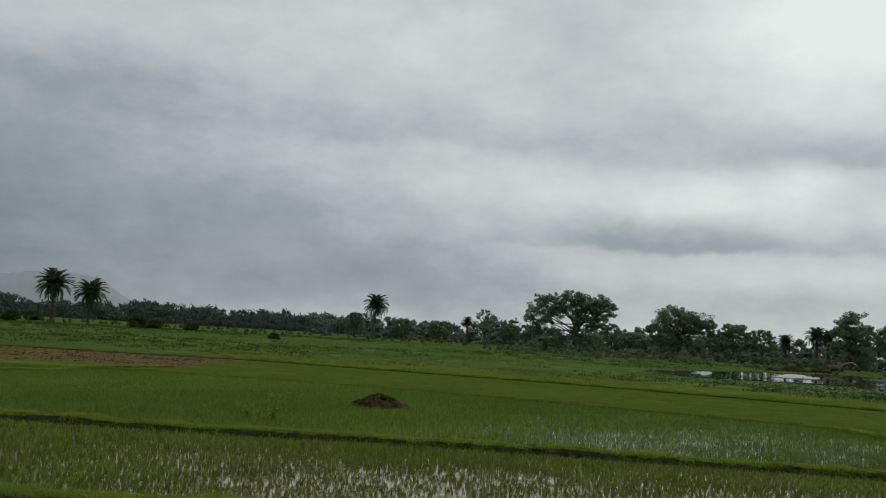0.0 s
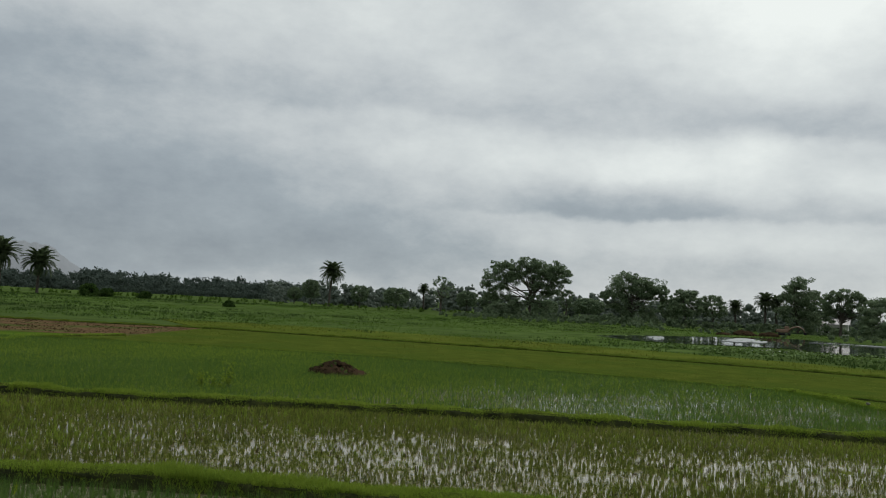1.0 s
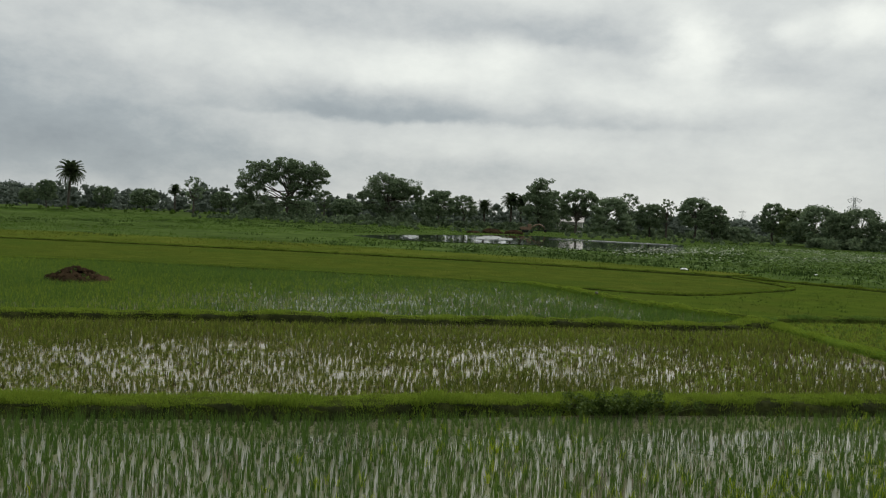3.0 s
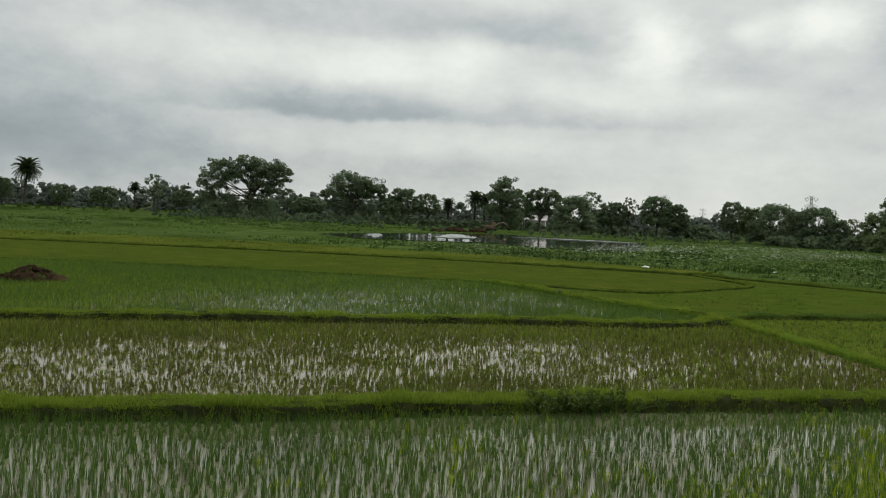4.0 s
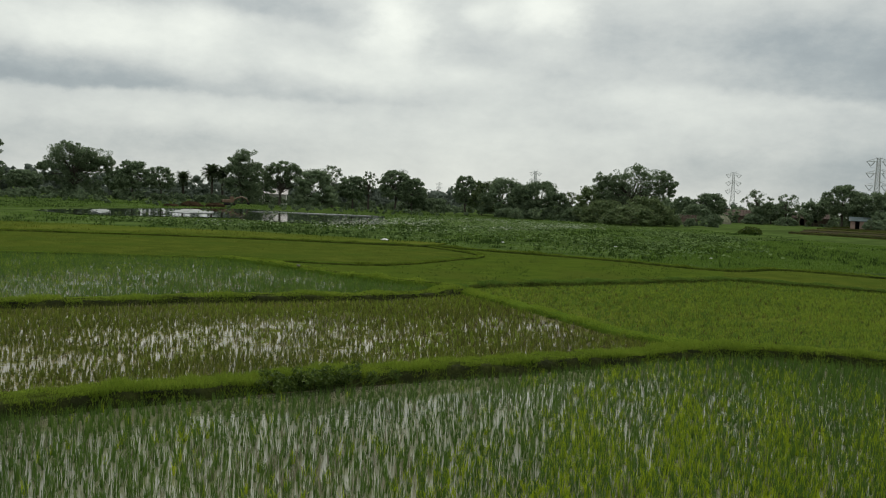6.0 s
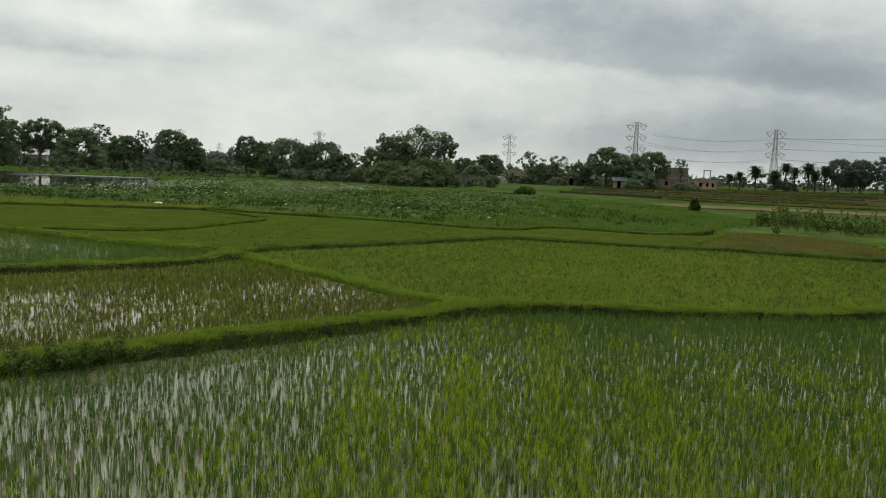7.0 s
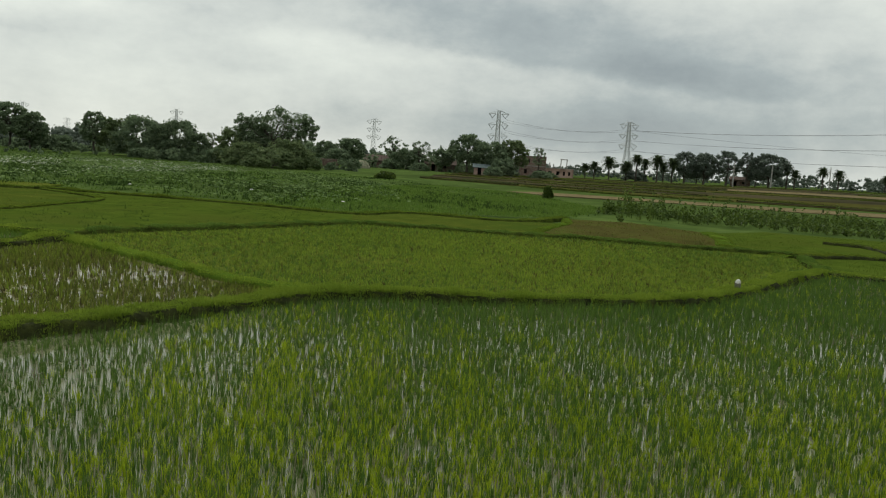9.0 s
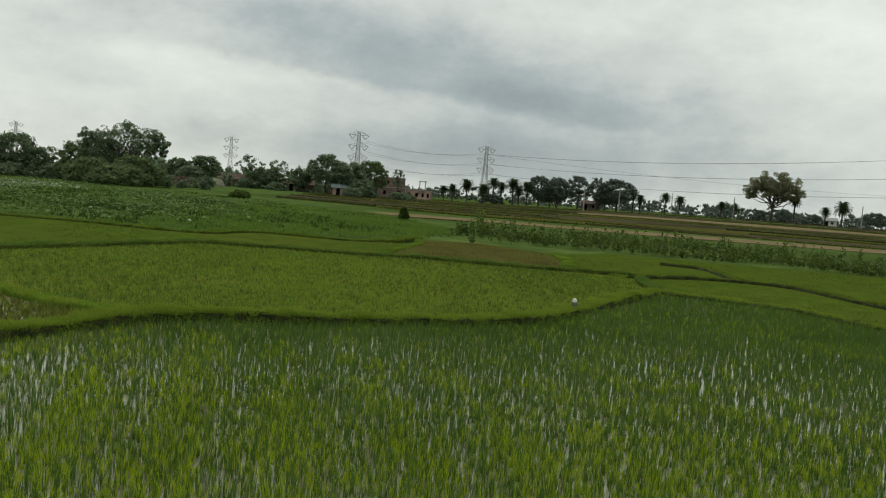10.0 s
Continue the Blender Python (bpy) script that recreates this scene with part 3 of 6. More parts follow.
plot("water_1", NEAR, M_WATER, "shallow flooded paddy with young rice", "paddy water")
plot("water_2", MID, M_WATER_MUD, "shallow flooded paddy with sparse dull seedlings", "paddy water", 0.006)
plot("water_3", BACK, M_WATER_GREEN, "flooded paddy behind the second bund", "paddy water", 0.01)
plot("field_1", GREEN, M_FIELD_YELLOW, "bright green field of transplanted rice", "field", 0.012)
plot("field_2", OLIVE, M_FIELD_MID, "green level field", "field", 0.012)
plot("field_3", BELOW, M_FIELD_DARK, "olive green field below the marsh", "field", 0.015)
plot("field_4", [(-60, 44), (-40, 45), (-18.8, 47.3), (-16, 53), (-25, 50.5), (-60, 54)], M_FIELD, "green field beside the ploughed plot", "field", 0.018)
plot("field_5", [(-72, 72), (-34, 68.4), (-14.6, 67.6), (-15.7, 53.3), (-24.9, 50.6), (-60, 54)], M_PLOUGH, "freshly ploughed reddish brown plot", "field", 0.02)
plot("field_6", SMALL, M_FIELD_DARK, "small olive brown field", "field", 0.014)
plot("field_7", STUBBLE, M_FIELD_BROWN, "brownish field of thin stubble", "field", 0.016)
plot("field_8", EAST, M_FIELD_MID, "green field beside the weed bed", "field", 0.014)
plot("field_9", YELLOW, M_FIELD_YELLOW, "strip of yellowish grass along the marsh", "field", 0.02)
plot("water_4", POND, M_POND, "still open pond among lotus leaves", "pond", 0.03)


def glint_patch(cx, cy, long, wide, turn, seed):
    """The wobbly outline of a painted sky-reflection patch on the pond, long along its turn (degrees from north)."""
    g, out = random.Random(seed), []
    c, d = math.cos(radians(turn)), math.sin(radians(turn))
    for k in range(28):
        a = 2 * math.pi * k / 28
        r = 1 + 0.16 * math.sin(3 * a + seed) + 0.1 * math.sin(7 * a + 2 * seed) + g.uniform(-0.14, 0.14)
        u, v = long * r * math.cos(a), wide * r * math.sin(a)
        out.append((cx + u * d + v * c, cy + u * c - v * d))
    return out


plot("water_5", glint_patch(46.0, 112.0, 8.5, 2.6, 24, 2), M_POND_GLINT, "patch of pond with the sky's reflection painted pale", "pond", 0.13)
plot("water_6", glint_patch(31.8, 104.0, 8.0, 0.9, 17, 5), M_POND_GLINT, "narrow patch of pond with painted sky reflection", "pond", 0.13)
plot("water_7", glint_patch(66.5, 114.0, 1.3, 8.0, 32, 8), M_POND_GLINT, "edge of pond with painted sky reflection", "pond", 0.13)
plot("road", [(97, 44), (95, 38), (103, 26), (106, 13.5), (111, 3.5), (117, -14), (127, -40), (139, -40), (128, -12), (123, 4), (118, 15), (113, 29), (105, 43)], M_SAND, "pale dry strip of bare ground", "track", 0.05)


def bund(name, points, width, tall, label, blade, per_m, wide_blade, step=0.5, seed=3, mat=None, grass_mat=None, back=0.0):
    """A raised earth bank between fields, uneven and rounded, with the grass that grows on it."""
    c = line_points(points, step)
    g = np.random.default_rng(seed)
    t = np.gradient(c, axis=0)
    t /= np.linalg.norm(t, axis=1, keepdims=True) + 1e-9
    nrm = np.stack([-t[:, 1], t[:, 0]], -1)
    c = c + nrm * back
    n = len(c)
    s = np.arange(n) * step
    wob = 1 + 0.08 * np.sin(s * 0.9 + seed) + 0.06 * np.sin(s * 2.3 + 2 * seed) + g.uniform(-0.07, 0.07, n)
    side = 0.07 * np.sin(s * 0.55 + seed) + g.uniform(-0.03, 0.03, n)
    profile = [(-0.6, -0.12), (-0.5, 0.02), (-0.46, 0.5), (-0.41, 0.86), (-0.3, 0.98), (0.0, 1.0), (0.3, 0.98), (0.41, 0.86), (0.46, 0.5), (0.5, 0.02), (0.6, -0.12)]
    rows = []
    for u, h in profile:
        jit = g.uniform(-0.07, 0.07, n)
        xy = c + nrm * (u * width * (0.9 + 0.1 * wob) + side + jit * min(width, 1.2))[:, None]
        z = height(c[:, 0], c[:, 1]) + 0.04 + (h * tall * wob if h > 0 else h)
        rows.append(np.column_stack([xy, z + jit * tall]))
    v = np.stack(rows, 1)
    k = len(profile)
    i, j = np.meshgrid(np.arange(n - 1), np.arange(k - 1), indexing="ij")
    f = np.stack([i * k + j, i * k + j + 1, (i + 1) * k + j + 1, (i + 1) * k + j], -1).reshape(-1, 4)
    top = thing(name, *c[0], z=0.0, label=label, category="field bund", kind="structure")
    top.matrix_basis = Matrix()
    part("earth_bank", mesh_of("earth_bank", v.reshape(-1, 3), f[:, ::-1], mat or M_BANK, True), None, top)
    turf = v[:, 3:8] + [0, 0, 0.012]
    turf[:, [0, 4], 2] -= 0.012 + g.uniform(0, 0.3, (n, 2)) * tall
    i, j = np.meshgrid(np.arange(n - 1), np.arange(4), indexing="ij")
    ft = np.stack([i * 5 + j, i * 5 + j + 1, (i + 1) * 5 + j + 1, (i + 1) * 5 + j], -1).reshape(-1, 4)
    part("turf", mesh_of("turf", turf.reshape(-1, 3), ft[:, ::-1], M_BUND if tall > 0.15 else M_FIELD, True), None, top)
    m = int(per_m * step * n)
    a, u = g.integers(0, n - 1, m), np.where(g.uniform(0, 1, m) < 0.7, g.uniform(-0.42, 0.42, m), np.where(g.uniform(0, 1, m) < 0.5, -1, 1) * g.uniform(0.36, 0.5, m))
    fr = g.uniform(0, 1, m)[:, None]
    base = (c[a] * (1 - fr) + c[a + 1] * fr) + nrm[a] * (u * width + side[a])[:, None]
    hz = np.interp(np.abs(u), [0, 0.3, 0.41, 0.46, 0.5, 0.6], [1, 0.98, 0.86, 0.5, 0.02, 0]) * tall * wob[a]
    base = np.column_stack([base, height(c[a, 0], c[a, 1]) + 0.02 + hz, np.where(np.abs(u) > 0.43, 0.6, 1.0)])
    base = base[np.abs(np.arctan2(base[:, 0], base[:, 1]) - 0.62) < 1.25]
    m, short, base = len(base), base[:, 3], base[:, :3]
    clumpy = 0.45 + 0.75 * patchy(base[:, 0], base[:, 1], 0.35, seed) ** 2 + 0.5 * patchy(base[:, 0], base[:, 1], 1.3, seed + 4.0) ** 4
    v2, f2 = blades(base, blade * short * clumpy * g.uniform(0.5, 1.2, m), np.full(m, wide_blade), g.uniform(0.1, 0.8, m), False, seed)
    tagged(part("grass", mesh_of("grass", v2, f2, grass_mat or M_GRASS), None, top), "short green grass", kind="stuff")
    return top


GRASSY = "raised earth bund overgrown with short green grass"
bund("bund", BUND_A, 0.64, 0.22, GRASSY, 0.12, 4500, 0.012, 0.3, 1, M_MUD, back=0.28)
bund("bund", BUND_A_RIGHT, 0.7, 0.17, GRASSY, 0.1, 1200, 0.018, 0.35, 2, mat=M_MUD)
bund("bund", BUND_B, 0.66, 0.2, GRASSY, 0.1, 2200, 0.02, 0.4, 3, M_MUD, back=0.2)
bund("bund", BUND_AB, 0.55, 0.13, GRASSY, 0.09, 1800, 0.014, 0.3, 4, mat=M_FIELD)
bund("bund", BUND_J, 0.6, 0.16, GRASSY, 0.1, 1200, 0.026, 0.4, 5, mat=M_BANK, grass_mat=M_HERB)
bund("bund", BUND_C, 0.6, 0.19, GRASSY, 0.1, 1200, 0.022, 0.4, 6, mat=M_FIELD, grass_mat=M_GRASS)
bund("bund", BUND_D, 0.4, 0.09, GRASSY, 0.09, 570, 0.035, 0.5, 7, mat=M_BANK, grass_mat=M_HERB_FIELD)
bund("bund", BUND_E, 0.55, 0.12, GRASSY, 0.1, 570, 0.035, 0.5, 8, mat=M_BANK, grass_mat=M_HERB_FIELD)
bund("bund", BUND_F, 0.6, 0.11, GRASSY, 0.1, 480, 0.05, 0.6, 9, mat=M_BANK, grass_mat=M_HERB_FIELD)
bund("bund", BUND_G, 0.8, 0.12, GRASSY, 0.09, 260, 0.035, 0.6, 10, mat=M_BUND)
bund("bund", BUND_P, 0.55, 0.08, GRASSY, 0.07, 600, 0.03, 0.5, 11, mat=M_FIELD, grass_mat=M_HERB_FIELD)
bund("bund", BUND_Q, 0.9, 0.09, GRASSY, 0.07, 900, 0.03, 0.5, 12, mat=M_FIELD, grass_mat=M_HERB_FIELD)
bund("bund", BUND_M, 0.6, 0.16, GRASSY, 0.09, 500, 0.03, 0.4, 13, mat=M_MUD, grass_mat=M_HERB_FIELD)
bund("bund", BUND_N, 0.6, 0.16, GRASSY, 0.09, 500, 0.03, 0.4, 14, mat=M_MUD, grass_mat=M_HERB_FIELD)

bund("embankment", [(-14, 8), (-5, 2.2), (0.4, -0.6), (3.6, -3.6), (5.5, -8), (6.5, -16)], 7.0, 1.32, "broad grassy earth embankment beside the paddies", 0.1, 1500, 0.02, 0.4, 15, M_BUND)

# long terrace banks and strips that climb towards the village
STRIPS = [M_FIELD_BROWN, M_TERRACE, M_FIELD_BROWN, M_TERRACE, M_FIELD_BROWN, M_TERRACE, M_SAND, M_TERRACE, M_FIELD_BROWN, M_TERRACE, M_TERRACE]


def contour(reach, i, az0, az1, n=9):
    az = np.radians(np.linspace(az0, az1, n))
    r = reach * (1 + 0.025 * np.sin(az * 9 + 1.7 * i) + 0.012 * np.sin(az * 23 + i)) / np.maximum(0.6, np.cos(az - radians(88)))
    return [(float(a * math.sin(b)), float(a * math.cos(b))) for a, b in zip(r, az)]


REACH = (128, 136, 146, 156, 168, 182, 198, 216, 236, 256, 280)
for i, reach in enumerate(REACH):
    az0, az1 = 60 + 0.4 * i, 106
    if i + 1 < len(REACH):
        plot("field_%d" % (20 + i), contour(reach, i, az0, az1, 24) + contour(REACH[i + 1], i + 1, az0 + 0.4, az1, 24)[::-1], STRIPS[i], "bare terraced strip of thin brown growth", "field", 0.05)
    cuts = [az0] + sorted(az0 + (az1 - az0) * (k + float(rng.uniform(0.2, 0.8))) / 4 for k in range(4)) + [az1]
    for k in range(len(cuts) - 1):
        if cuts[k + 1] - cuts[k] < 2 or rng.uniform() < 0.15:
            continue
        shift = reach * (1 + float(rng.uniform(-0.012, 0.012)))
        bund("terrace_bank", contour(shift, i, cuts[k], cuts[k + 1] - 0.3, 5), float(rng.uniform(0.8, 1.8)), float(rng.uniform(0.12, 0.3)), "low brown terrace bank with dry grass", 0.22, 30, 0.08, 1.2, 20 + 7 * i + k,
             (M_MUD, M_TERRACE, M_BANK)[int(rng.integers(0, 3))], M_DRY if rng.uniform() < 0.85 else M_RICE_DULL)


# ---- rice and grass ----
def stuff(name, v, f, mat, label, category):
    return tagged(new(name, mesh_of(name, v, f, mat)), label, category, kind="stuff")


def rice(name, poly, rows, per_hill, tall, wide, mat, label, seed, thin=0.0, patch=3.0, spread=0.03, lean=0.35, fine=True, z=0.0, keep=None):
    """Hills of rice in rough rows: some blades each; bare gaps where the patches are low."""
    g = np.random.default_rng(seed)
    p = scatter(poly, 0, seed, rows, 0.42)
    if keep is not None:
        p = p[keep(p[:, 0], p[:, 1])]
    if thin:
        p = p[g.uniform(0, 1, len(p)) > thin * (1.3 - 1.1 * patchy(p[:, 0], p[:, 1], patch, seed))]
    vigour = (0.75 + 0.5 * patchy(p[:, 0], p[:, 1], patch * 1.4, seed + 2.0)) * g.uniform(0.75, 1.2, len(p))
    q = np.repeat(p, per_hill, 0) + g.normal(0, spread, (len(p) * per_hill, 2))
    h = np.repeat(vigour, per_hill) * tall * g.uniform(0.6, 1.1, len(q))
    base = np.column_stack([q, height(q[:, 0], q[:, 1]) + 0.03 + z])
    w, bent = np.full(len(q), wide) * g.uniform(0.7, 1.2, len(q)), g.uniform(0.05, lean, len(q))
    near = (np.hypot(q[:, 0], q[:, 1]) < 10.5) & fine
    v, f = blades(base[near], h[near], w[near], bent[near], True, seed)
    v2, f2 = blades(base[~near], h[~near], w[~near] * (1.35 + 0.35 * east(*q[~near].T, 42, 62) if fine else 1.2), bent[~near], False, seed + 1)
    return stuff(name, np.concatenate([v, v2]), np.concatenate([f, f2 + len(v)]), mat, label, "rice")


def in_view(x, y):
    return (np.abs(np.arctan2(x - 0.6, y + 0.3) - 0.62) < 1.25) & (np.hypot(x, y) > 3.8) & (x > -30)


def clear_of_bunds(x, y, gap=0.36):
    """True where a place is at least gap away from every bund's middle line."""
    ok = np.ones(len(x), bool)
    p = np.stack([x, y], -1)
    for line in ALL_BUNDS:
        for a, b in zip(line, line[1:]):
            a, d = np.array(a, float), np.array(b, float) - np.array(a, float)
            t = np.clip(((p - a) @ d) / (d @ d), 0, 1)
            ok &= np.linalg.norm(p - a - t[:, None] * d, axis=1) > gap
    return ok


def lush(x, y):
    """How thickly the near paddy has grown, set by range and bearing to fit the camera's view: thin and wet to the
    north, thick in the south-east corner.
    """
    r, az = np.hypot(x, y), np.degrees(np.arctan2(x, y))
    return np.clip(0.95 * smooth(15.0, 8.5, r) * smooth(16, 48, az) + 0.5 * (patchy(x, y, 1.7, 4.0) - 0.5), 0.0, 1)


def picked(seed, chance, gap=0.4):
    g = np.random.default_rng(seed)
    return lambda x, y: in_view(x, y) & clear_of_bunds(x, y, gap) & (g.uniform(0, 1, len(x)) < chance(x, y))


def east(x, y, a=24, b=42):
    return smooth(a, b, np.degrees(np.arctan2(x, y)))


rice("rice_seedlings", NEAR, 0.115, 8, 0.2, 0.008, M_RICE, "young green rice standing in shallow water", 11, spread=0.013, lean=0.24,
     keep=picked(1, lambda x, y: 0.6 + 0.65 * patchy(x, y, 0.3, 2.0) + 0.7 * east(x, y, 38, 60) + 0.4 * smooth(8, 1, x), 0.12))
rice("rice_seedlings", NEAR, 0.145, 8, 0.15, 0.0095, M_RICE_LIGHT, "bright green rice filling the rows in patches", 22, spread=0.018, lean=0.5,
     keep=picked(7, lambda x, y: 3.4 * (patchy(x, y, 0.33, 6.0) - 0.4) * east(x, y, 38, 56) * smooth(19, 11, np.hypot(x - 1.5, y)) + 0.15 * east(x, y, 36, 56), 0.12))
rice("rice_seedlings", NEAR, 0.125, 8, 0.16, 0.0098, M_RICE_LIGHT, "yellow-green young rice growing thickly", 21, spread=0.018, lean=0.5,
     keep=picked(2, lambda x, y: 2.2 * (lush(x, y) - 0.1) * (2.0 * patchy(x, y, 0.3, 8.0) - 0.25) * (0.3 + 0.9 * east(x, y, 34, 54)), 0.12))
rice("dead_stalks", NEAR, 0.2, 4, 0.2, 0.011, M_STALK, "pale dead stalks among the young rice", 26, spread=0.02, lean=0.25,
     keep=picked(9, lambda x, y: 0.08 + 1.8 * (patchy(x, y, 0.9, 7.0) - 0.38) * smooth(14, 8, np.hypot(x, y))))
rice("rice_seedlings", MID, 0.11, 8, 0.14, 0.014, M_RICE_MUDDY, "sparse olive rice seedlings in muddy water", 12, spread=0.014, lean=0.32, fine=False,
     keep=picked(3, lambda x, y: 0.45 + 0.4 * patchy(x, y, 0.3, 1.0) ** 1.3 + 0.55 * (patchy(x, y, 1.3, 3.0) - 0.5) + 0.6 * smooth(16.4, 14.4, y + 0.13 * x) + 0.35 * smooth(2, -6, x) + 0.5 * smooth(18.6, 21.4, y + 0.13 * x) - 0.14 * smooth(4, 9, x)))
rice("rice_seedlings", MID, 0.15, 6, 0.14, 0.016, M_GRASS, "greener seedlings in the far corner of the muddy paddy", 28, spread=0.02, lean=0.35, fine=False,
     keep=picked(11, lambda x, y: 0.26 * smooth(4, 12, x) + 0.25 * smooth(0, -7, x) + 0.45 * smooth(19.5, 21.6, y + 0.13 * x) + 0.5 * (patchy(x, y, 1.0, 5.0) - 0.5)))
rice("rice_seedlings", BACK, 0.145, 5, 0.19, 0.017, M_RICE, "green rice seedlings in a flooded paddy", 13, spread=0.045, lean=0.6, fine=False,
     keep=picked(4, lambda x, y: 1.0 + 0.3 * patchy(x, y, 2.5, 3.0) - (0.14 + 0.74 * patchy(x, y, 0.5, 3.0)) * np.exp(-((x - 11.5) / 8.5) ** 4 - ((y - 28.0) / 5.0) ** 2)))
rice("rice_seedlings", BACK, 0.15, 5, 0.15, 0.018, M_GRASS, "thicker rice at the western end of the back paddy", 29, spread=0.04, lean=0.5, fine=False,
     keep=picked(12, lambda x, y: 0.9 * smooth(6, -4, x) + 0.25 * smooth(29, 34, y) + 0.15))
rice("dry_hills", MID, 0.2, 5, 0.13, 0.017, M_DRY, "brown withered hills in the muddy paddy", 31, spread=0.02, lean=0.35, fine=False,
     keep=picked(13, lambda x, y: 0.3 * patchy(x, y, 0.8, 4.0) + 0.5 * smooth(9, 14, x)))
rice("dead_stalks", MID, 0.24, 3, 0.15, 0.014, M_STALK, "pale dead stalks in the muddy paddy", 32, spread=0.03, lean=0.25, fine=False,
     keep=picked(14, lambda x, y: 1.3 * (patchy(x, y, 1.1, 2.0) - 0.42)))
# Pale blades added to paint streaks of reflected sky between the hills.
rice("dead_stalks", BACK, 0.3, 3, 0.2, 0.017, M_STALK, "pale stalks standing in for sky-reflection streaks in the back paddy", 33, spread=0.04, lean=0.25, fine=False,
     keep=picked(15, lambda x, y: (0.3 + 1.2 * (patchy(x, y, 1.4, 6.0) - 0.4)) * smooth(31.5, 28, y) * smooth(-7, 2, x)))
rice("rice_seedlings", GREEN, 0.17, 6, 0.125, 0.021, M_RICE, "bright green rice planted close together", 14, spread=0.045, lean=0.8, fine=False, keep=picked(5, lambda x, y: 0.4 + 0 * x))
rice("rice_seedlings", GREEN, 0.17, 6, 0.12, 0.021, M_GRASS, "lighter rice among the green", 25, spread=0.05, lean=0.8, fine=False, keep=picked(8, lambda x, y: 0.6 + 0.5 * patchy(x, y, 0.8, 5.0)))
rice("rice_seedlings", GREEN, 0.36, 6, 0.14, 0.02, M_RICE_DULL, "darker rice hills among the lighter ones", 24, spread=0.04, lean=0.4, keep=picked(6, lambda x, y: 0.3 + 0.5 * patchy(x, y, 1.2, 3.0)))
rice("dry_hills", GREEN, 0.34, 6, 0.14, 0.018, M_DRY, "brownish dying hills among the green rice", 27, spread=0.035, lean=0.4, fine=False, keep=picked(10, lambda x, y: 0.1 + 0.55 * patchy(x, y, 1.5, 9.0)))
def tufts(name, poly, per_m2, tall, wide, mat, label, seed, patch=6.0, cut=0.35, category="grass", lean=0.6, per=6, spread=0.25, holes=None):
    g = np.random.default_rng(seed)
    p = scatter(poly, per_m2, seed)
    if holes:
        p = p[~inside(p[:, 0], p[:, 1], holes)]
    w = patchy(p[:, 0], p[:, 1], patch, seed)
    p = p[w + g.uniform(-0.25, 0.25, len(p)) > cut]
    q = np.repeat(p, per, 0) + g.normal(0, spread, (len(p) * per, 2))
    h = np.repeat(g.uniform(0.5, 1.2, len(p)), per) * tall * g.uniform(0.6, 1.1, len(q))
    v, f = blades(np.column_stack([q, height(q[:, 0], q[:, 1])]), h, np.full(len(q), wide), g.uniform(0.1, lean, len(q)), False, seed)
    return stuff(name, v, f, mat, label, category)


tufts("rice_seedlings", OLIVE, 42, 0.09, 0.02, M_RICE_FIELD, "short green rice on a level field", 15, 4.0, 0.15, "rice", 0.7, 4, 0.12)
tufts("rice_seedlings", BELOW, 28, 0.09, 0.028, M_RICE_OLIVE, "short olive rice below the marsh", 16, 6.0, 0.15, "rice", 0.7, 4, 0.14)
tufts("rice_seedlings", OLIVE, 5, 0.13, 0.035, M_RUSH, "scattered darker tufts on the level field", 46, 1.5, 0.35, "rice", 0.6, 5, 0.07)
tufts("rice_seedlings", BELOW, 3, 0.13, 0.05, M_RICE_DULL, "scattered darker tufts below the marsh", 47, 2.0, 0.35, "rice", 0.6, 5, 0.1)
tufts("rice_seedlings", EAST, 22, 0.12, 0.03, M_RICE_FIELD, "short green rice beside the weed bed", 18, 4.0, 0.15, "rice", 0.7, 4, 0.14)
tufts("stubble", STUBBLE, 14, 0.12, 0.035, M_STUBBLE, "reddish dry stalks of stubble", 44, 2.0, 0.25, "stubble", 0.5, 4, 0.1)
tufts("stubble", STUBBLE, 14, 0.14, 0.035, M_RICE_DULL, "thin brown stubble and weeds", 17, 3.0, 0.3, "stubble", 0.6, 4, 0.1)
tufts("rice_seedlings", SMALL, 9, 0.11, 0.04, M_RICE_DULL, "short olive rice in a small field", 19, 3.0, 0.2, "rice", 0.6, 4, 0.1)
tufts("yellow_grass", YELLOW, 6, 0.16, 0.06, M_YELLOW_GRASS, "yellowish grass along the marsh edge", 36, 5.0, 0.25, "grass", 0.6, 5, 0.2)
tufts("clods", [(-70, 71), (-34, 68), (-15, 67), (-16, 53.6), (-25, 51), (-58, 54.5)], 5, 0.11, 0.26, M_SOIL, "dark upturned clods of ploughed earth", 41, 2.0, 0.3, "clods", 0.9, 3, 0.15)
tufts("clods", [(-70, 71), (-34, 68), (-15, 67), (-16, 53.6), (-25, 51), (-58, 54.5)], 3, 0.1, 0.3, M_PLOUGH, "reddish clods of ploughed earth", 42, 2.0, 0.3, "clods", 0.9, 3, 0.15)
tufts("green_herbage", [(40, 33), (41, 27), (53, 20.5), (71, 22), (86, 34), (95, 40), (100, 55), (80, 52), (60, 45)], 7, 0.18, 0.07, M_HERB, "low lush green herbage", 37, 5.0, 0.15, "herbage", 0.7, 6, 0.22)

MARSH = [(-75, 78), (-20, 80), (12, 70), (27, 61), (37, 47), (41, 30), (54, 20), (72, 22), (90, 38), (112, 74), (118, 90), (104, 122), (96, 145), (66, 168), (30, 180), (-20, 200), (-90, 180)]
WET = POND
tufts("marsh_grass", MARSH, 1.4, 0.16, 0.08, M_TUFT, "tufts of marsh grass", 31, 9.0, 0.35, per=4, holes=WET)
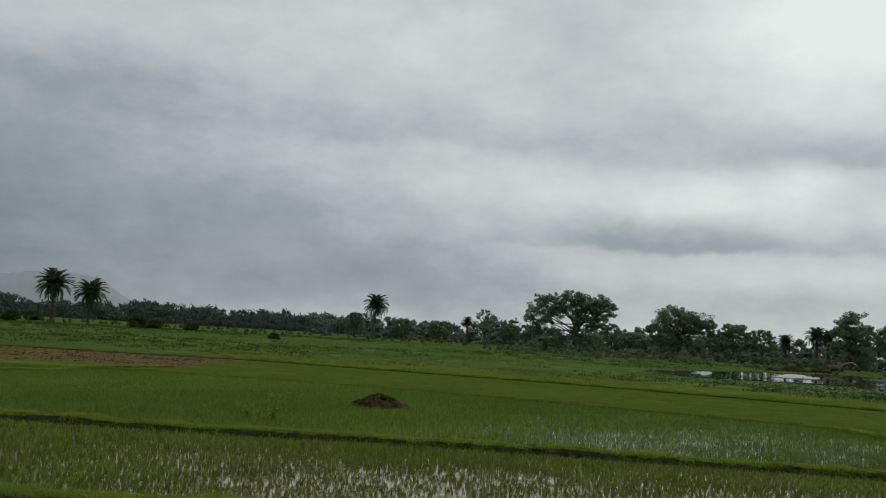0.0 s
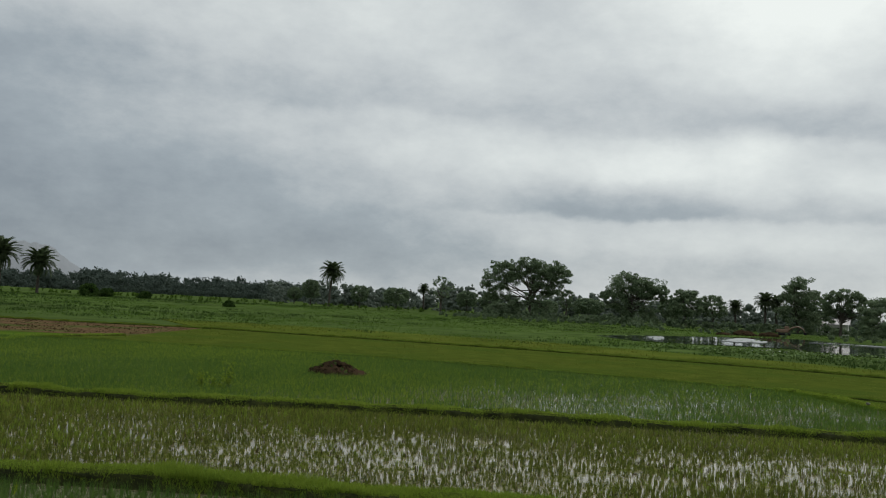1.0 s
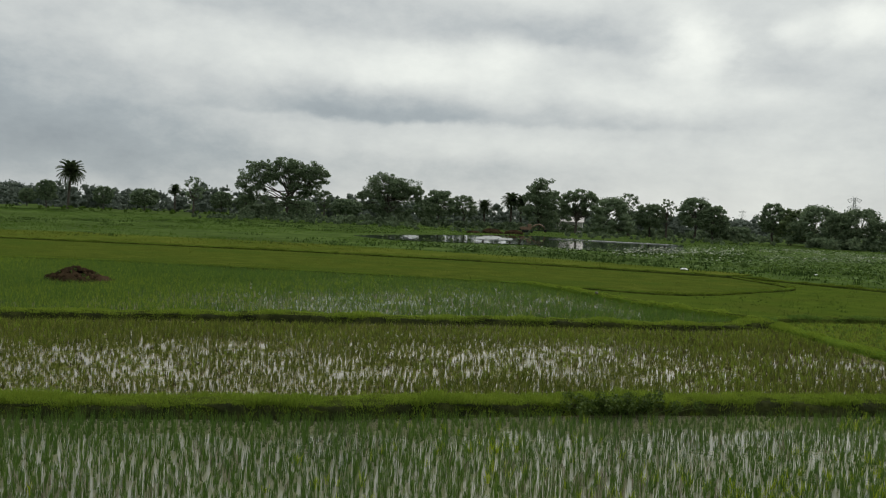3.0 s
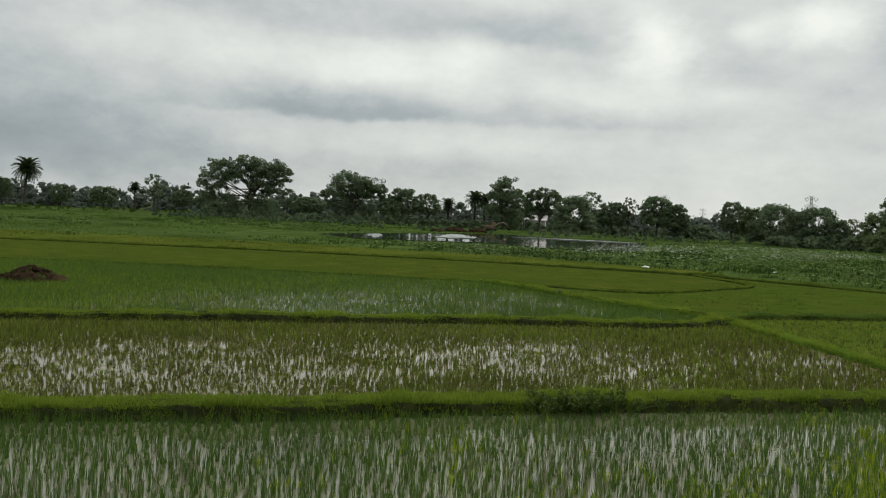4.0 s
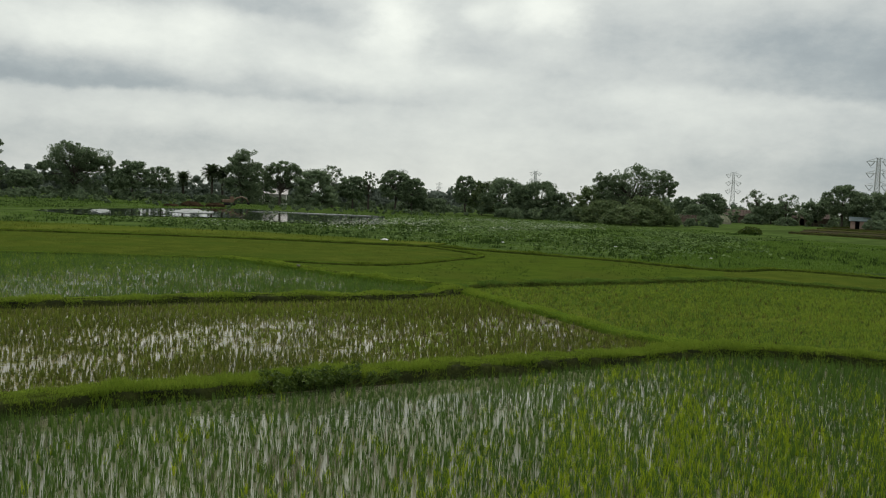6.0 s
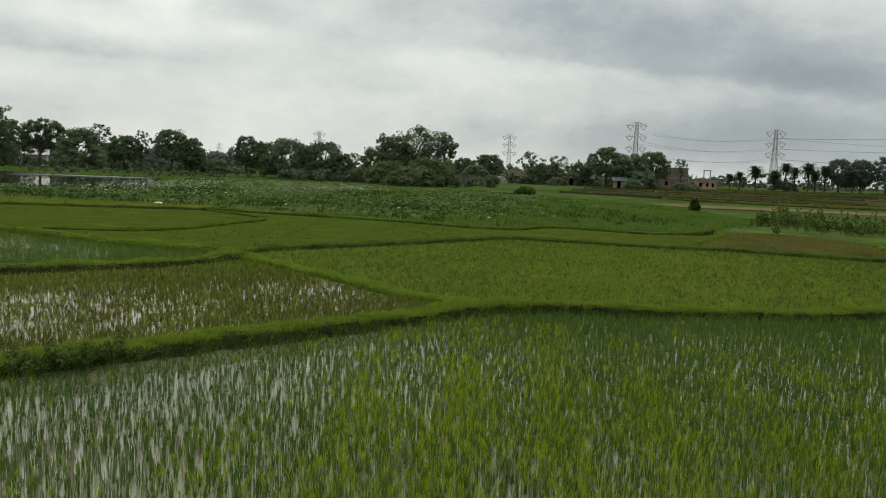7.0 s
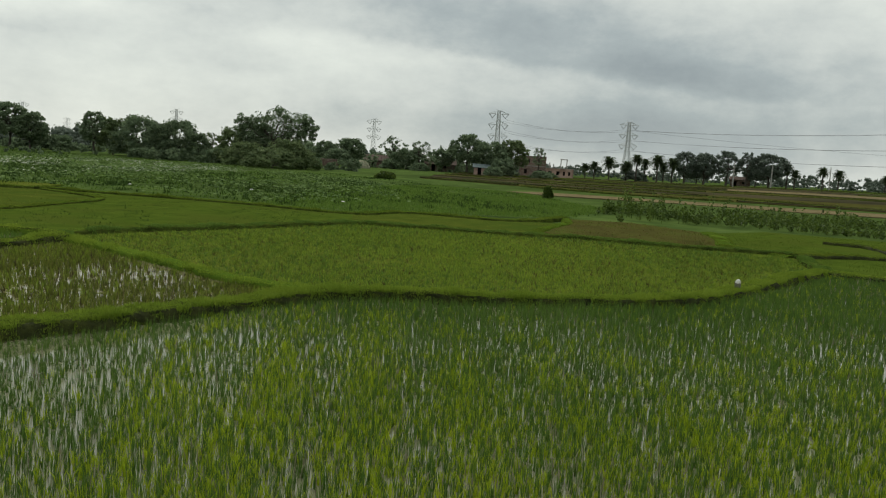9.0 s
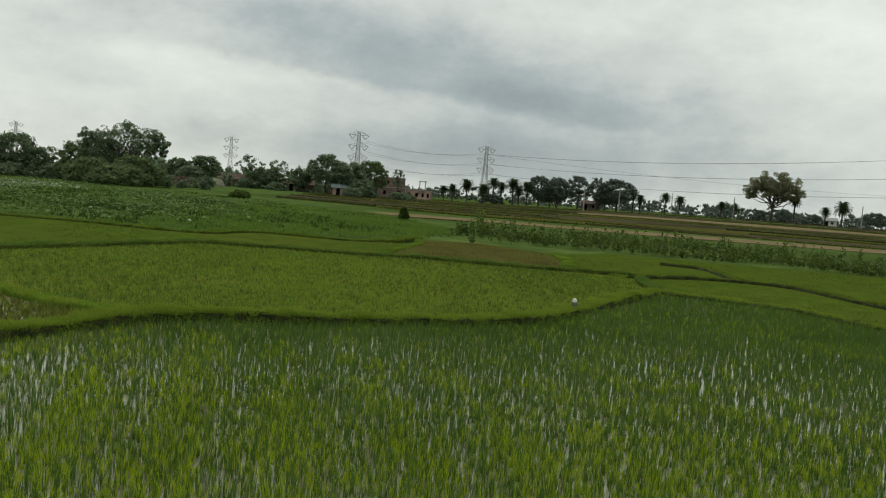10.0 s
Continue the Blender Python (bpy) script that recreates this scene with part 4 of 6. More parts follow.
tufts("dark_rushes", MARSH, 0.2, 0.3, 0.12, M_RUSH, "darker clumps of rushes", 32, 14.0, 0.55, "rushes", 0.9, 14, 0.55, WET)


def leaf_pads(name, poly, per_m2, size, label, seed, patch, cut, holes=None, mat=M_LOTUS):
    """Lotus leaves: shallow round bowls on stalks, tilted at random above the water."""
    g = np.random.default_rng(seed)
    p = scatter(poly, per_m2, seed)
    p = p[patchy(p[:, 0], p[:, 1], patch, seed) + g.uniform(-0.3, 0.3, len(p)) > cut]
    if holes:
        p = p[~inside(p[:, 0], p[:, 1], holes)]
    n, k = len(p), 6
    r = size * g.uniform(0.5, 1.2, n)
    z = height(p[:, 0], p[:, 1]) + g.uniform(0.05, 0.4, n)
    ang = np.arange(k) * 2 * np.pi / k
    ring = np.stack([np.cos(ang), np.sin(ang), 0 * ang], -1)[None] * r[:, None, None] * g.uniform(0.85, 1.1, (n, k, 1))
    tilt, way = g.uniform(0, 0.5, n), g.uniform(0, 2 * np.pi, n)
    ring[:, :, 2] += (np.cos(way)[:, None] * ring[:, :, 0] + np.sin(way)[:, None] * ring[:, :, 1]) * tilt[:, None] + 0.1 * r[:, None]
    c = np.column_stack([p, z])
    v = np.concatenate([c[:, None], c[:, None] + ring], 1).reshape(-1, 3)
    o = np.arange(n)[:, None] * (k + 1)
    f = np.concatenate([np.concatenate([o, o + 1 + j, o + 1 + (j + 1) % k], 1) for j in range(k)])
    return stuff(name, v, f, mat, label, "lotus")


LOTUS = [(20, 80), (34, 60), (38, 47), (42, 34), (52, 30), (66, 40), (86, 54), (97, 70), (106, 92), (94, 114), (80, 112), (60, 84), (42, 78), (24, 88)]
leaf_pads("lotus_bed", LOTUS, 6.0, 0.12, "crowded green lotus leaves over marshy water", 33, 5.0, 0.44)
leaf_pads("lotus_bed", WET, 0.6, 0.17, "scattered lotus leaves on open water", 34, 6.0, 0.6)
# leaves whose pale colour paints in glints of the sky
leaf_pads("lotus_bed", [(40, 70), (55, 90), (72, 100), (92, 104), (98, 90), (88, 76), (66, 70), (50, 62)], 4.5, 0.09, "lotus leaves with sky glints painted into their pale colour", 38, 4.0, 0.55, None, M_LOTUS_GLINT)
leaf_pads("lotus_bed", [(30, 76), (41, 84), (46, 80), (42, 70), (34, 68)], 2.2, 0.09, "lotus leaves with painted sky glints at the pond edge", 39, 4.0, 0.5, None, M_LOTUS_GLINT)

tufts("dark_rushes", [(27, 64), (38, 47), (42, 34), (54, 24), (70, 34), (90, 54), (96, 70), (80, 80), (50, 76), (40, 74)], 0.55, 0.34, 0.09, M_RUSH, "small dark clumps of rushes among the lotus", 45, 3.0, 0.4, "rushes", 0.7, 8, 0.16)
WEEDS = [(55, 17), (61, 12), (63, 4), (63, -3), (62, -12), (66, -16), (76, -12), (84, 2), (80, 14), (72, 22), (62, 21)]
# ---- trees ----
def leaves(g, centers, radii, count, size, droop=0.0):
    """Leaf sprays filling the shells of many small clumps: folded rhombs, turned at random."""
    k = g.integers(0, len(centers), count)
    d = g.normal(0, 1, (count, 3))
    d /= np.linalg.norm(d, axis=1, keepdims=True)
    p = centers[k] + d * radii[k] * g.uniform(0.35, 1.05, (count, 1)) ** 0.6
    a = g.normal(0, 1, (count, 3)) + 0.6 * d
    a[:, 2] -= droop
    a /= np.linalg.norm(a, axis=1, keepdims=True)
    b = np.cross(a, g.normal(0, 1, (count, 3)))
    b /= np.linalg.norm(b, axis=1, keepdims=True) + 1e-9
    s = size * g.uniform(0.6, 1.4, (count, 1))
    fold = np.cross(a, b) * s * 0.25
    v = np.stack([p - a * s, p + b * s * 0.55 + fold, p + a * s, p - b * s * 0.55 + fold], 1).reshape(-1, 3)
    o = np.arange(count)[:, None] * 4
    return v, np.concatenate([o + [0, 1, 2], o + [0, 2, 3]])


PHI = (1 + 5**0.5) / 2
ICO = np.array([(-1, PHI, 0), (1, PHI, 0), (-1, -PHI, 0), (1, -PHI, 0), (0, -1, PHI), (0, 1, PHI), (0, -1, -PHI), (0, 1, -PHI), (PHI, 0, -1), (PHI, 0, 1), (-PHI, 0, -1), (-PHI, 0, 1)]) / 1.9
ICO_F = np.array([(0, 11, 5), (0, 5, 1), (0, 1, 7), (0, 7, 10), (0, 10, 11), (1, 5, 9), (5, 11, 4), (11, 10, 2), (10, 7, 6), (7, 1, 8), (3, 9, 4), (3, 4, 2), (3, 2, 6), (3, 6, 8), (3, 8, 9), (4, 9, 5), (2, 4, 11), (6, 2, 10), (8, 6, 7), (9, 8, 1)])


def with_cores(g, v, f, centers, radii, share):
    """Adds the dense inner leafage of each clump, rough and well inside its outer sprays."""
    n = len(centers)
    c = centers[:, None] + ICO[None] * radii[:, None] * share * g.uniform(0.6, 1.25, (n, 12, 1))
    return np.concatenate([v, c.reshape(-1, 3)]), np.concatenate([f, (ICO_F[None] + 12 * np.arange(n)[:, None, None]).reshape(-1, 3) + len(v)])


def weed_bed(name, poly, per_m2, label, seed):
    """Tall leafy weeds: thin stalks set with broad leaves, thicker in patches."""
    g = np.random.default_rng(seed)
    p = scatter(poly, per_m2, seed)
    p = p[patchy(p[:, 0], p[:, 1], 2.6, seed) + g.uniform(-0.25, 0.25, len(p)) > 0.43]
    n = len(p)
    tall = 1.35 * g.uniform(0.4, 1.05, n) ** 1.3 * (0.35 + 1.3 * patchy(p[:, 0], p[:, 1], 2.2, 2.0) ** 1.5)
    c = np.column_stack([p, height(p[:, 0], p[:, 1]) + 0.6 * tall])
    v, f = leaves(g, c, np.stack([0.16 + 0 * tall, 0.16 + 0 * tall, 0.45 * tall], -1), n * 16, 0.11, 0.4)
    v2, f2 = blades(np.column_stack([p, height(p[:, 0], p[:, 1])]), tall, np.full(n, 0.05), g.uniform(0, 0.3, n), False, seed)
    return stuff(name, np.concatenate([v, v2]), np.concatenate([f, f2 + len(v)]), M_WEED, label, "weeds")


tufts("dry_grass", [(96, 40), (104, 26), (107, 13.5), (112, 3.5), (118, -14), (128, -40), (136, -40), (126, -12), (121, 4), (116, 15), (110, 29)], 0.8, 0.16, 0.09, M_DRY, "dry grass growing over the bare strip", 43, 3.0, 0.5, "grass", 0.7, 6, 0.3)
weed_bed("weed_bed", WEEDS, 3.1, "dense bed of tall leafy weeds", 35)


KINDS = {"round": (0.25, 150, 0.095, 7000, 0.19), "spread": (0.28, 150, 0.085, 7000, 0.18), "open": (0.34, 54, 0.085, 2800, 0.16), "tall": (0.3, 80, 0.11, 5200, 0.16), "bush": (0.03, 110, 0.115, 5200, 0.19)}
LEAFY = {"round": "broadleaf tree with a dense dark green crown", "spread": "spreading tree with open limbs and ragged dark crown", "open": "thin tree with a sparse ragged crown",
         "tall": "slender tree with a narrow leafy crown", "bush": "dense dark green shrub growing down to the ground"}
tree_count = 0


def leafy_tree(x, y, tall, wide, kind="round", pale=False, seed=None, spots=None, label="", mat=None, dense=1.0):
    """Trunk and forked limbs, with clumps of leaves at their ends."""
    global tree_count
    tree_count += 1
    g = np.random.default_rng(100 + (seed or tree_count))
    stem, clumps, clump, count, leaf = KINDS[kind]
    bulk = wide * tall / 90
    far = 1.35 if math.hypot(x, y) > 250 else 1.0
    count, leaf = int(count * min(2.2, max(0.45, bulk)) / far**2), leaf * far
    low = tall * stem
    top = thing("shrub" if kind == "bush" else "tree", x, y, turn=g.uniform(0, 360), label=LEAFY[kind], category="shrub" if kind == "bush" else "tree", group="trees round the marsh")
    ang = np.arange(clumps) * 2.4 + g.uniform(-0.5, 0.5, clumps)
    h = g.permutation(np.linspace(0.0, 1.0, clumps))
    girth = {"round": np.sin(np.pi * (0.18 + 0.72 * h)) ** 0.7, "spread": 0.55 + 0.5 * np.sin(np.pi * (0.1 + 0.75 * h)) ** 1.0, "open": 0.4 + 0.6 * np.sin(np.pi * h), "tall": 0.5 + 0.5 * np.sin(np.pi * (0.1 + 0.8 * h)), "bush": np.cos(np.pi * 0.42 * h) ** 0.7}[kind]
    # an uneven outline: each tree has its own lobes, and hollows where the sky shows
    lobes = 1 + 0.16 * np.sin(2 * ang + g.uniform(0, 6)) + 0.12 * np.sin(3 * ang + 4 * h + g.uniform(0, 6)) + 0.1 * np.sin(7 * h + 2 * ang + g.uniform(0, 6))
    rad = (wide / 2 - clump * wide * 0.5) * girth * lobes.clip(0.6, 1.15) * np.sqrt(g.uniform(0.3, 1, clumps))
    size = clump * wide * g.uniform(0.5, 1.25, clumps)
    zz = low + (tall - low) * (0.08 + 0.84 * h)
    centers = np.stack([rad * np.cos(ang), rad * np.sin(ang), zz], -1)
    flat = np.stack([size, size, np.minimum(size * 0.7, (tall - low) * 0.22)], -1)
    centers[:, 2] = np.minimum(centers[:, 2], tall - flat[:, 2] * 0.9)
    centers[:, 2] = np.maximum(centers[:, 2], flat[:, 2] * 0.7)
    if spots:
        # boughs shaped to fit the camera's view of the tree, given across, upwards and by size; each breaks into
        # smaller clumps
        top.matrix_basis = pose(x, y, float(height(x, y)), 0, 0, -math.degrees(math.atan2(x, y)))
        c, rad = [], []
        squash = tall / max(up + 0.95 * big for _, up, big in spots)
        for across, up, big in spots:
            up *= squash
            for _ in range(20):
                d = g.normal(0, 0.55, 3).clip(-1.0, 1.0) * big
                c.append([across + d[0], d[1] * 1.6, up + d[2] * 0.8])
                rad.append([big * g.uniform(0.3, 0.6)] * 2 + [big * g.uniform(0.2, 0.38)])
        order = g.permutation(len(c))
        centers, flat = np.array(c)[order], np.array(rad)[order]
        count = int(dense * sum(680 * big**1.5 for _, _, big in spots))
        leaf = 0.155 * max(1.0, tall / 13)
        tagged(top, label)
    wood = Soup()
    r0 = max(0.1, 0.028 * tall)
    bend = g.normal(0, 0.03 * tall, 2)
    crown_mid = np.array([bend[0], bend[1], low + 0.45 * (tall - low)])
    fork = np.array([bend[0] * 0.4, bend[1] * 0.4, max(0.3, low * 0.8)])
    wood.tube([(0, 0, -0.3), (0.02 * tall * 0.2, 0, low * 0.4), fork, crown_mid], [r0 * 1.35, r0, r0 * 0.8, r0 * 0.35], 7)
    for c in centers[:34 if len(centers) > 170 else 15]:
        a = fork + (crown_mid - fork) * g.uniform(0, 0.8)
        m = (a + c) / 2 + g.normal(0, 0.04 * wide, 3) + [0, 0, -0.03 * tall]
        wood.tube([a, m, c], [r0 * 0.42, r0 * 0.26, r0 * 0.08], 5)
    part("trunk", wood.mesh("trunk", M_BARK), None, top)
    v, f = leaves(g, centers, flat, count, leaf)
    if kind != "open" and not spots:
        v, f = with_cores(g, v, f, centers, flat, 0.42 if math.hypot(x, y) < 170 else 0.6)
    # Trees beyond 280 m take the leaf colour with haze mixed in.
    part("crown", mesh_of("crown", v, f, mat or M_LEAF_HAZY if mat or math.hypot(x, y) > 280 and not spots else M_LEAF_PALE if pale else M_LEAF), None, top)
    return top


SPREAD_D = [(-9.8, 8.0, 1.4), (-8.2, 9.7, 1.7), (-7.0, 11.8, 1.5), (-5.0, 10.3, 2.0), (-4.9, 12.3, 1.3), (-2.1, 13.2, 1.4), (-3.4, 10.9, 1.7), (-0.6, 11.8, 2.0), (1.2, 10.4, 1.9), (3.3, 11.7, 1.4),
            (4.2, 10.3, 1.6), (6.1, 12.4, 1.4), (7.4, 11.2, 1.3), (6.9, 9.4, 1.6), (5.1, 8.1, 1.7), (3.8, 6.1, 1.5), (6.0, 6.6, 1.0), (-6.3, 7.4, 1.4), (-7.6, 6.1, 1.3), (-5.5, 4.6, 1.6), (-8.7, 4.6, 1.4), (0.9, 8.2, 1.6), (-1.8, 9.6, 1.5), (2.2, 12.2, 1.4), (0.4, 12.9, 1.4), (5.2, 10.9, 1.5), (2.6, 8.4, 1.6), (-4.3, 9.0, 1.5), (0.6, 4.8, 1.7), (-2.5, 3.6, 1.5), (3.2, 3.4, 1.6)]
DENSE_E = [(-2.3, 9.8, 2.1), (-0.8, 10.8, 1.4), (-3.6, 8.1, 2.1), (-5.2, 6.8, 1.4), (-6.3, 6.3, 0.8), (0.9, 9.0, 2.1), (2.8, 9.4, 1.8), (4.7, 8.7, 1.8), (6.2, 8.0, 1.3), (6.4, 6.3, 0.8), (0.3, 6.8, 2.4), (-0.2, 8.6, 2.0), (3.4, 8.0, 1.8), (-2.0, 7.0, 1.9), (4.4, 6.6, 1.5), (2.8, 6.3, 2.1), (-1.7, 5.0, 2.0), (1.6, 3.7, 2.0), (3.4, 2.6, 1.6), (-4.2, 3.8, 1.2), (-1.0, 2.3, 1.6)]
TOWER_G = [(-1.2, 9.4, 1.5), (0.6, 10.1, 1.8), (2.4, 8.1, 1.6), (-0.6, 7.0, 2.2), (0.8, 7.6, 2.0), (-2.5, 7.6, 1.5), (1.9, 5.8, 2.3), (-2.2, 4.6, 2.0), (0.4, 4.0, 2.2), (2.6, 3.2, 1.8)]
FORKED_H = [(-1.6, 5.0, 0.9), (1.4, 6.6, 1.1), (0.2, 5.6, 0.9), (2.2, 4.6, 0.8), (-2.6, 7.6, 1.1), (-1.0, 8.1, 1.2), (0.8, 8.4, 1.2), (2.6, 8.2, 1.2), (4.0, 7.4, 1.0), (-2.4, 6.2, 0.7), (3.6, 6.0, 0.9), (4.6, 5.0, 1.0)]
CROWN_N = [(-5.2, 8.8, 1.1), (-5.7, 7.6, 1.3), (-3.1, 8.1, 1.5), (-1.6, 9.3, 1.4), (0.3, 10.2, 1.4), (2.1, 9.8, 1.4), (4.2, 9.3, 1.3), (5.6, 9.2, 0.9), (6.7, 8.0, 0.9), (5.2, 7.7, 1.2), (3.1, 8.2, 1.6), (0.5, 8.0, 1.8), (6.4, 6.5, 0.9), (4.7, 6.2, 1.0), (2.6, 6.4, 1.5), (-0.5, 6.0, 1.9), (-3.6, 6.0, 1.9), (-5.2, 4.7, 1.7), (-2.1, 4.2, 2.0), (1.0, 4.3, 1.8), (4.2, 4.6, 0.8)]
UMBRELLA_R = [(-2.2, 13.2, 2.3), (1.6, 13.6, 2.3), (-5.0, 11.8, 2.2), (-1.7, 11.4, 2.4), (2.0, 11.6, 2.4), (5.0, 11.8, 2.2), (-6.4, 9.6, 2.1), (-3.0, 9.4, 2.2), (0.2, 9.6, 2.2), (3.4, 9.4, 2.2), (6.6, 9.6, 2.1), (-6.4, 7.6, 1.3), (6.2, 7.8, 1.3), (3.6, 7.4, 1.2)]


def frond_mesh(droop):
    """One feather palm leaf: an arched rib with narrow leaflets along both sides; 1 long."""
    s = Soup()
    t = np.linspace(0, 1, 8)
    rib = np.stack([t * (1 - 0.25 * droop * t), 0 * t, 0.45 * t * (1 - t) * 1.6 - droop * t**2], -1)
    s.tube(rib, 0.016 * (1.1 - t), 3)
    for i in range(20):
        u = 0.12 + 0.88 * i / 20
        p = np.array([np.interp(u, t, rib[:, k]) for k in range(3)])
        ln = 0.3 * (1 - 0.65 * abs(u - 0.4))
        for side in (-1, 1):
            tip = p + np.array([0.55 * ln, side * 0.7 * ln, -0.28 * ln])
            s.add([p + [-0.05, 0, 0], p + [0.055, 0, 0], tip], [[0, 1, 2]])
    return s.mesh("frond", M_PALM)


FRONDS = [frond_mesh(d) for d in (0.06, 0.14, 0.26, 0.45)]
palm_count = 0


def date_palm(x, y, tall, wide, label="date palm with a rough trunk and full feathery crown"):
    global palm_count
    palm_count += 1
    g = np.random.default_rng(500 + palm_count)
    top = thing("date_palm", x, y, turn=g.uniform(0, 360), label=label, category="palm", group="date palms")
    half = wide / 2
    head = max(1.2, tall - 0.72 * half)
    lean = g.normal(0, 0.02 * tall, 2)
    z = np.linspace(-0.3, head, 12)
    k = (z / head).clip(0) ** 1.5
    ringed = 0.2 * (1.15 - 0.25 * k) * (1 + 0.12 * (np.arange(12) % 2)) * (0.75 + tall / 22)
    s = Soup()
    s.tube(np.stack([lean[0] * k, lean[1] * k, z], -1), ringed, 8)
    part("trunk", s.mesh("trunk", M_BARK), None, top)
    for i in range(60):
        level = i / 59
        ob = part("frond", FRONDS[min(3, int(level * 4))], None, top)
        up = 88 - 150 * level
        size = half * g.uniform(0.95, 1.15) * (1.0 if level < 0.8 else 0.8)
        ob.matrix_basis = pose(lean[0], lean[1], head, 0, -up * 0.75, i * 137.5 + g.uniform(-15, 15)) @ Matrix.Diagonal((size, size, size, 1))
    return top


date_palm(-74.9, 169.2, 9.7, 7.0)
date_palm(-69.5, 173.6, 8.4, 6.6)
date_palm(-16.0, 214.4, 10.5, 6.4)
date_palm(7.8, 234.9, 6.9, 3.4)
leafy_tree(-21.1, 221.0, 6.6, 4.9, "round")
leafy_tree(-9.0, 224.8, 5.8, 5.3, "round")
leafy_tree(-27.2, 238.5, 4.6, 4.7, "round")
leafy_tree(0.5, 235.0, 5.8, 8.4, "round")
leafy_tree(11.3, 211.7, 9.1, 6.3, "open")
leafy_tree(19.5, 234.2, 6.1, 6.7, "round")
leafy_tree(26.1, 238.6, 5.8, 6.2, "round")
leafy_tree(29.9, 192.7, 13.6, 18.0, "spread", spots=SPREAD_D, label="wide spreading tree with bare lower limbs and ragged crown")
leafy_tree(44.4, 223.6, 7.8, 4.1, "tall")
leafy_tree(40.5, 236.6, 4.8, 10.9, "round")
leafy_tree(53.3, 239.1, 5.9, 9.6, "round")
leafy_tree(25.0, 198.4, 3.2, 10.4, "bush")
leafy_tree(52.6, 190.9, 11.6, 13.6, "round", spots=DENSE_E, label="dense rounded dark tree on several stems")
leafy_tree(61.8, 182.1, 8.2, 7.7, "round")
leafy_tree(68.0, 183.1, 7.3, 6.6, "tall")
leafy_tree(81.4, 172.1, 11.4, 8.0, "round", spots=TOWER_G, label="tall dark tree with a narrow lobed crown")
leafy_tree(86.6, 165.0, 9.2, 9.0, "spread", spots=FORKED_H, label="forked tree with a thin flat-topped open crown", dense=1.7)
leafy_tree(90.2, 156.2, 7.9, 11.1, "bush")
leafy_tree(98.2, 163.0, 9.3, 5.7, "open")
leafy_tree(99.8, 157.4, 7.0, 7.7, "round")
leafy_tree(101.5, 153.9, 8.2, 3.8, "open")
leafy_tree(105.6, 149.9, 8.5, 8.3, "round")
leafy_tree(107.8, 147.1, 7.1, 6.5, "round")
leafy_tree(66.0, 205.0, 6.2, 7.0, "round")
leafy_tree(89.6, 179.2, 7.1, 6.5, "round")
leafy_tree(113.8, 146.3, 3.0, 7.2, "bush")
leafy_tree(109.5, 147.1, 3.2, 4.8, "bush")
date_palm(74.2, 186.1, 6.1, 3.9)
date_palm(76.6, 176.4, 7.7, 4.5)
date_palm(79.5, 177.4, 7.3, 3.8)
leafy_tree(110.3, 132.6, 7.8, 5.6, "round")
leafy_tree(113.3, 124.6, 7.5, 12.2, "bush")
leafy_tree(111.5, 128.9, 6.8, 6.6, "bush", True)
leafy_tree(116.8, 118.5, 7.1, 9.1, "round")
leafy_tree(113.3, 119.2, 6.5, 6.4, "bush")
leafy_tree(118.0, 114.6, 5.1, 5.3, "bush")
leafy_tree(120.8, 114.5, 5.3, 4.7, "open", True)
leafy_tree(119.0, 107.6, 6.5, 7.5, "bush", True)
leafy_tree(123.8, 102.1, 10.4, 12.5, "spread", spots=CROWN_N, label="tall broad tree above dense marsh-edge shrubs", dense=0.62)
leafy_tree(123.3, 105.8, 7.7, 7.4, "round")
leafy_tree(117.6, 93.9, 5.0, 8.8, "bush", True)
leafy_tree(114.6, 100.5, 4.1, 8.9, "bush", True)
leafy_tree(119.4, 91.5, 3.2, 5.8, "bush", True)
leafy_tree(112.9, 93.3, 3.4, 11.4, "bush", True)
leafy_tree(174.1, 128.3, 6.0, 5.9, "round")
leafy_tree(173.7, 120.3, 6.9, 7.9, "round")
leafy_tree(168.0, 119.7, 4.2, 8.0, "bush")
leafy_tree(192.2, 119.5, 8.5, 7.6, "open")
leafy_tree(195.6, 113.9, 7.8, 6.1, "open")
leafy_tree(202.9, 111.2, 6.0, 6.6, "round")
leafy_tree(201.5, 103.2, 10.4, 9.1, "round")
leafy_tree(201.4, 96.6, 8.6, 11.3, "round")
leafy_tree(207.4, 93.2, 9.6, 9.1, "round", True)
leafy_tree(241.5, 100.1, 8.9, 5.1, "open")
leafy_tree(199.1, 92.1, 4.8, 9.9, "bush")
leafy_tree(202.4, 122.1, 5.1, 9.2, "round")
leafy_tree(317.6, 75.2, 11.6, 9.3, "round")
leafy_tree(319.1, 68.6, 11.4, 11.0, "round", True)
leafy_tree(320.6, 61.1, 12.5, 11.0, "tall")
leafy_tree(318.9, 54.1, 12.3, 5.4, "tall")
leafy_tree(323.0, 47.2, 11.9, 13.1, "round", True)
leafy_tree(328.4, 73.2, 7.5, 13.1, "round")
leafy_tree(332.2, 53.0, 8.4, 10.9, "round")
leafy_tree(318.1, 93.1, 3.5, 10.7, "bush")
date_palm(312.4, 110.6, 5.2, 4.5)
date_palm(315.4, 108.1, 6.1, 4.2)
date_palm(310.5, 100.8, 7.9, 5.8)
date_palm(315.2, 95.8, 6.6, 5.1)
date_palm(314.3, 91.9, 9.2, 5.1)
date_palm(319.0, 90.0, 8.0, 4.5)
date_palm(312.4, 83.7, 9.1, 6.0)
date_palm(316.9, 82.5, 6.8, 4.7)
date_palm(313.7, 78.6, 8.3, 5.7)
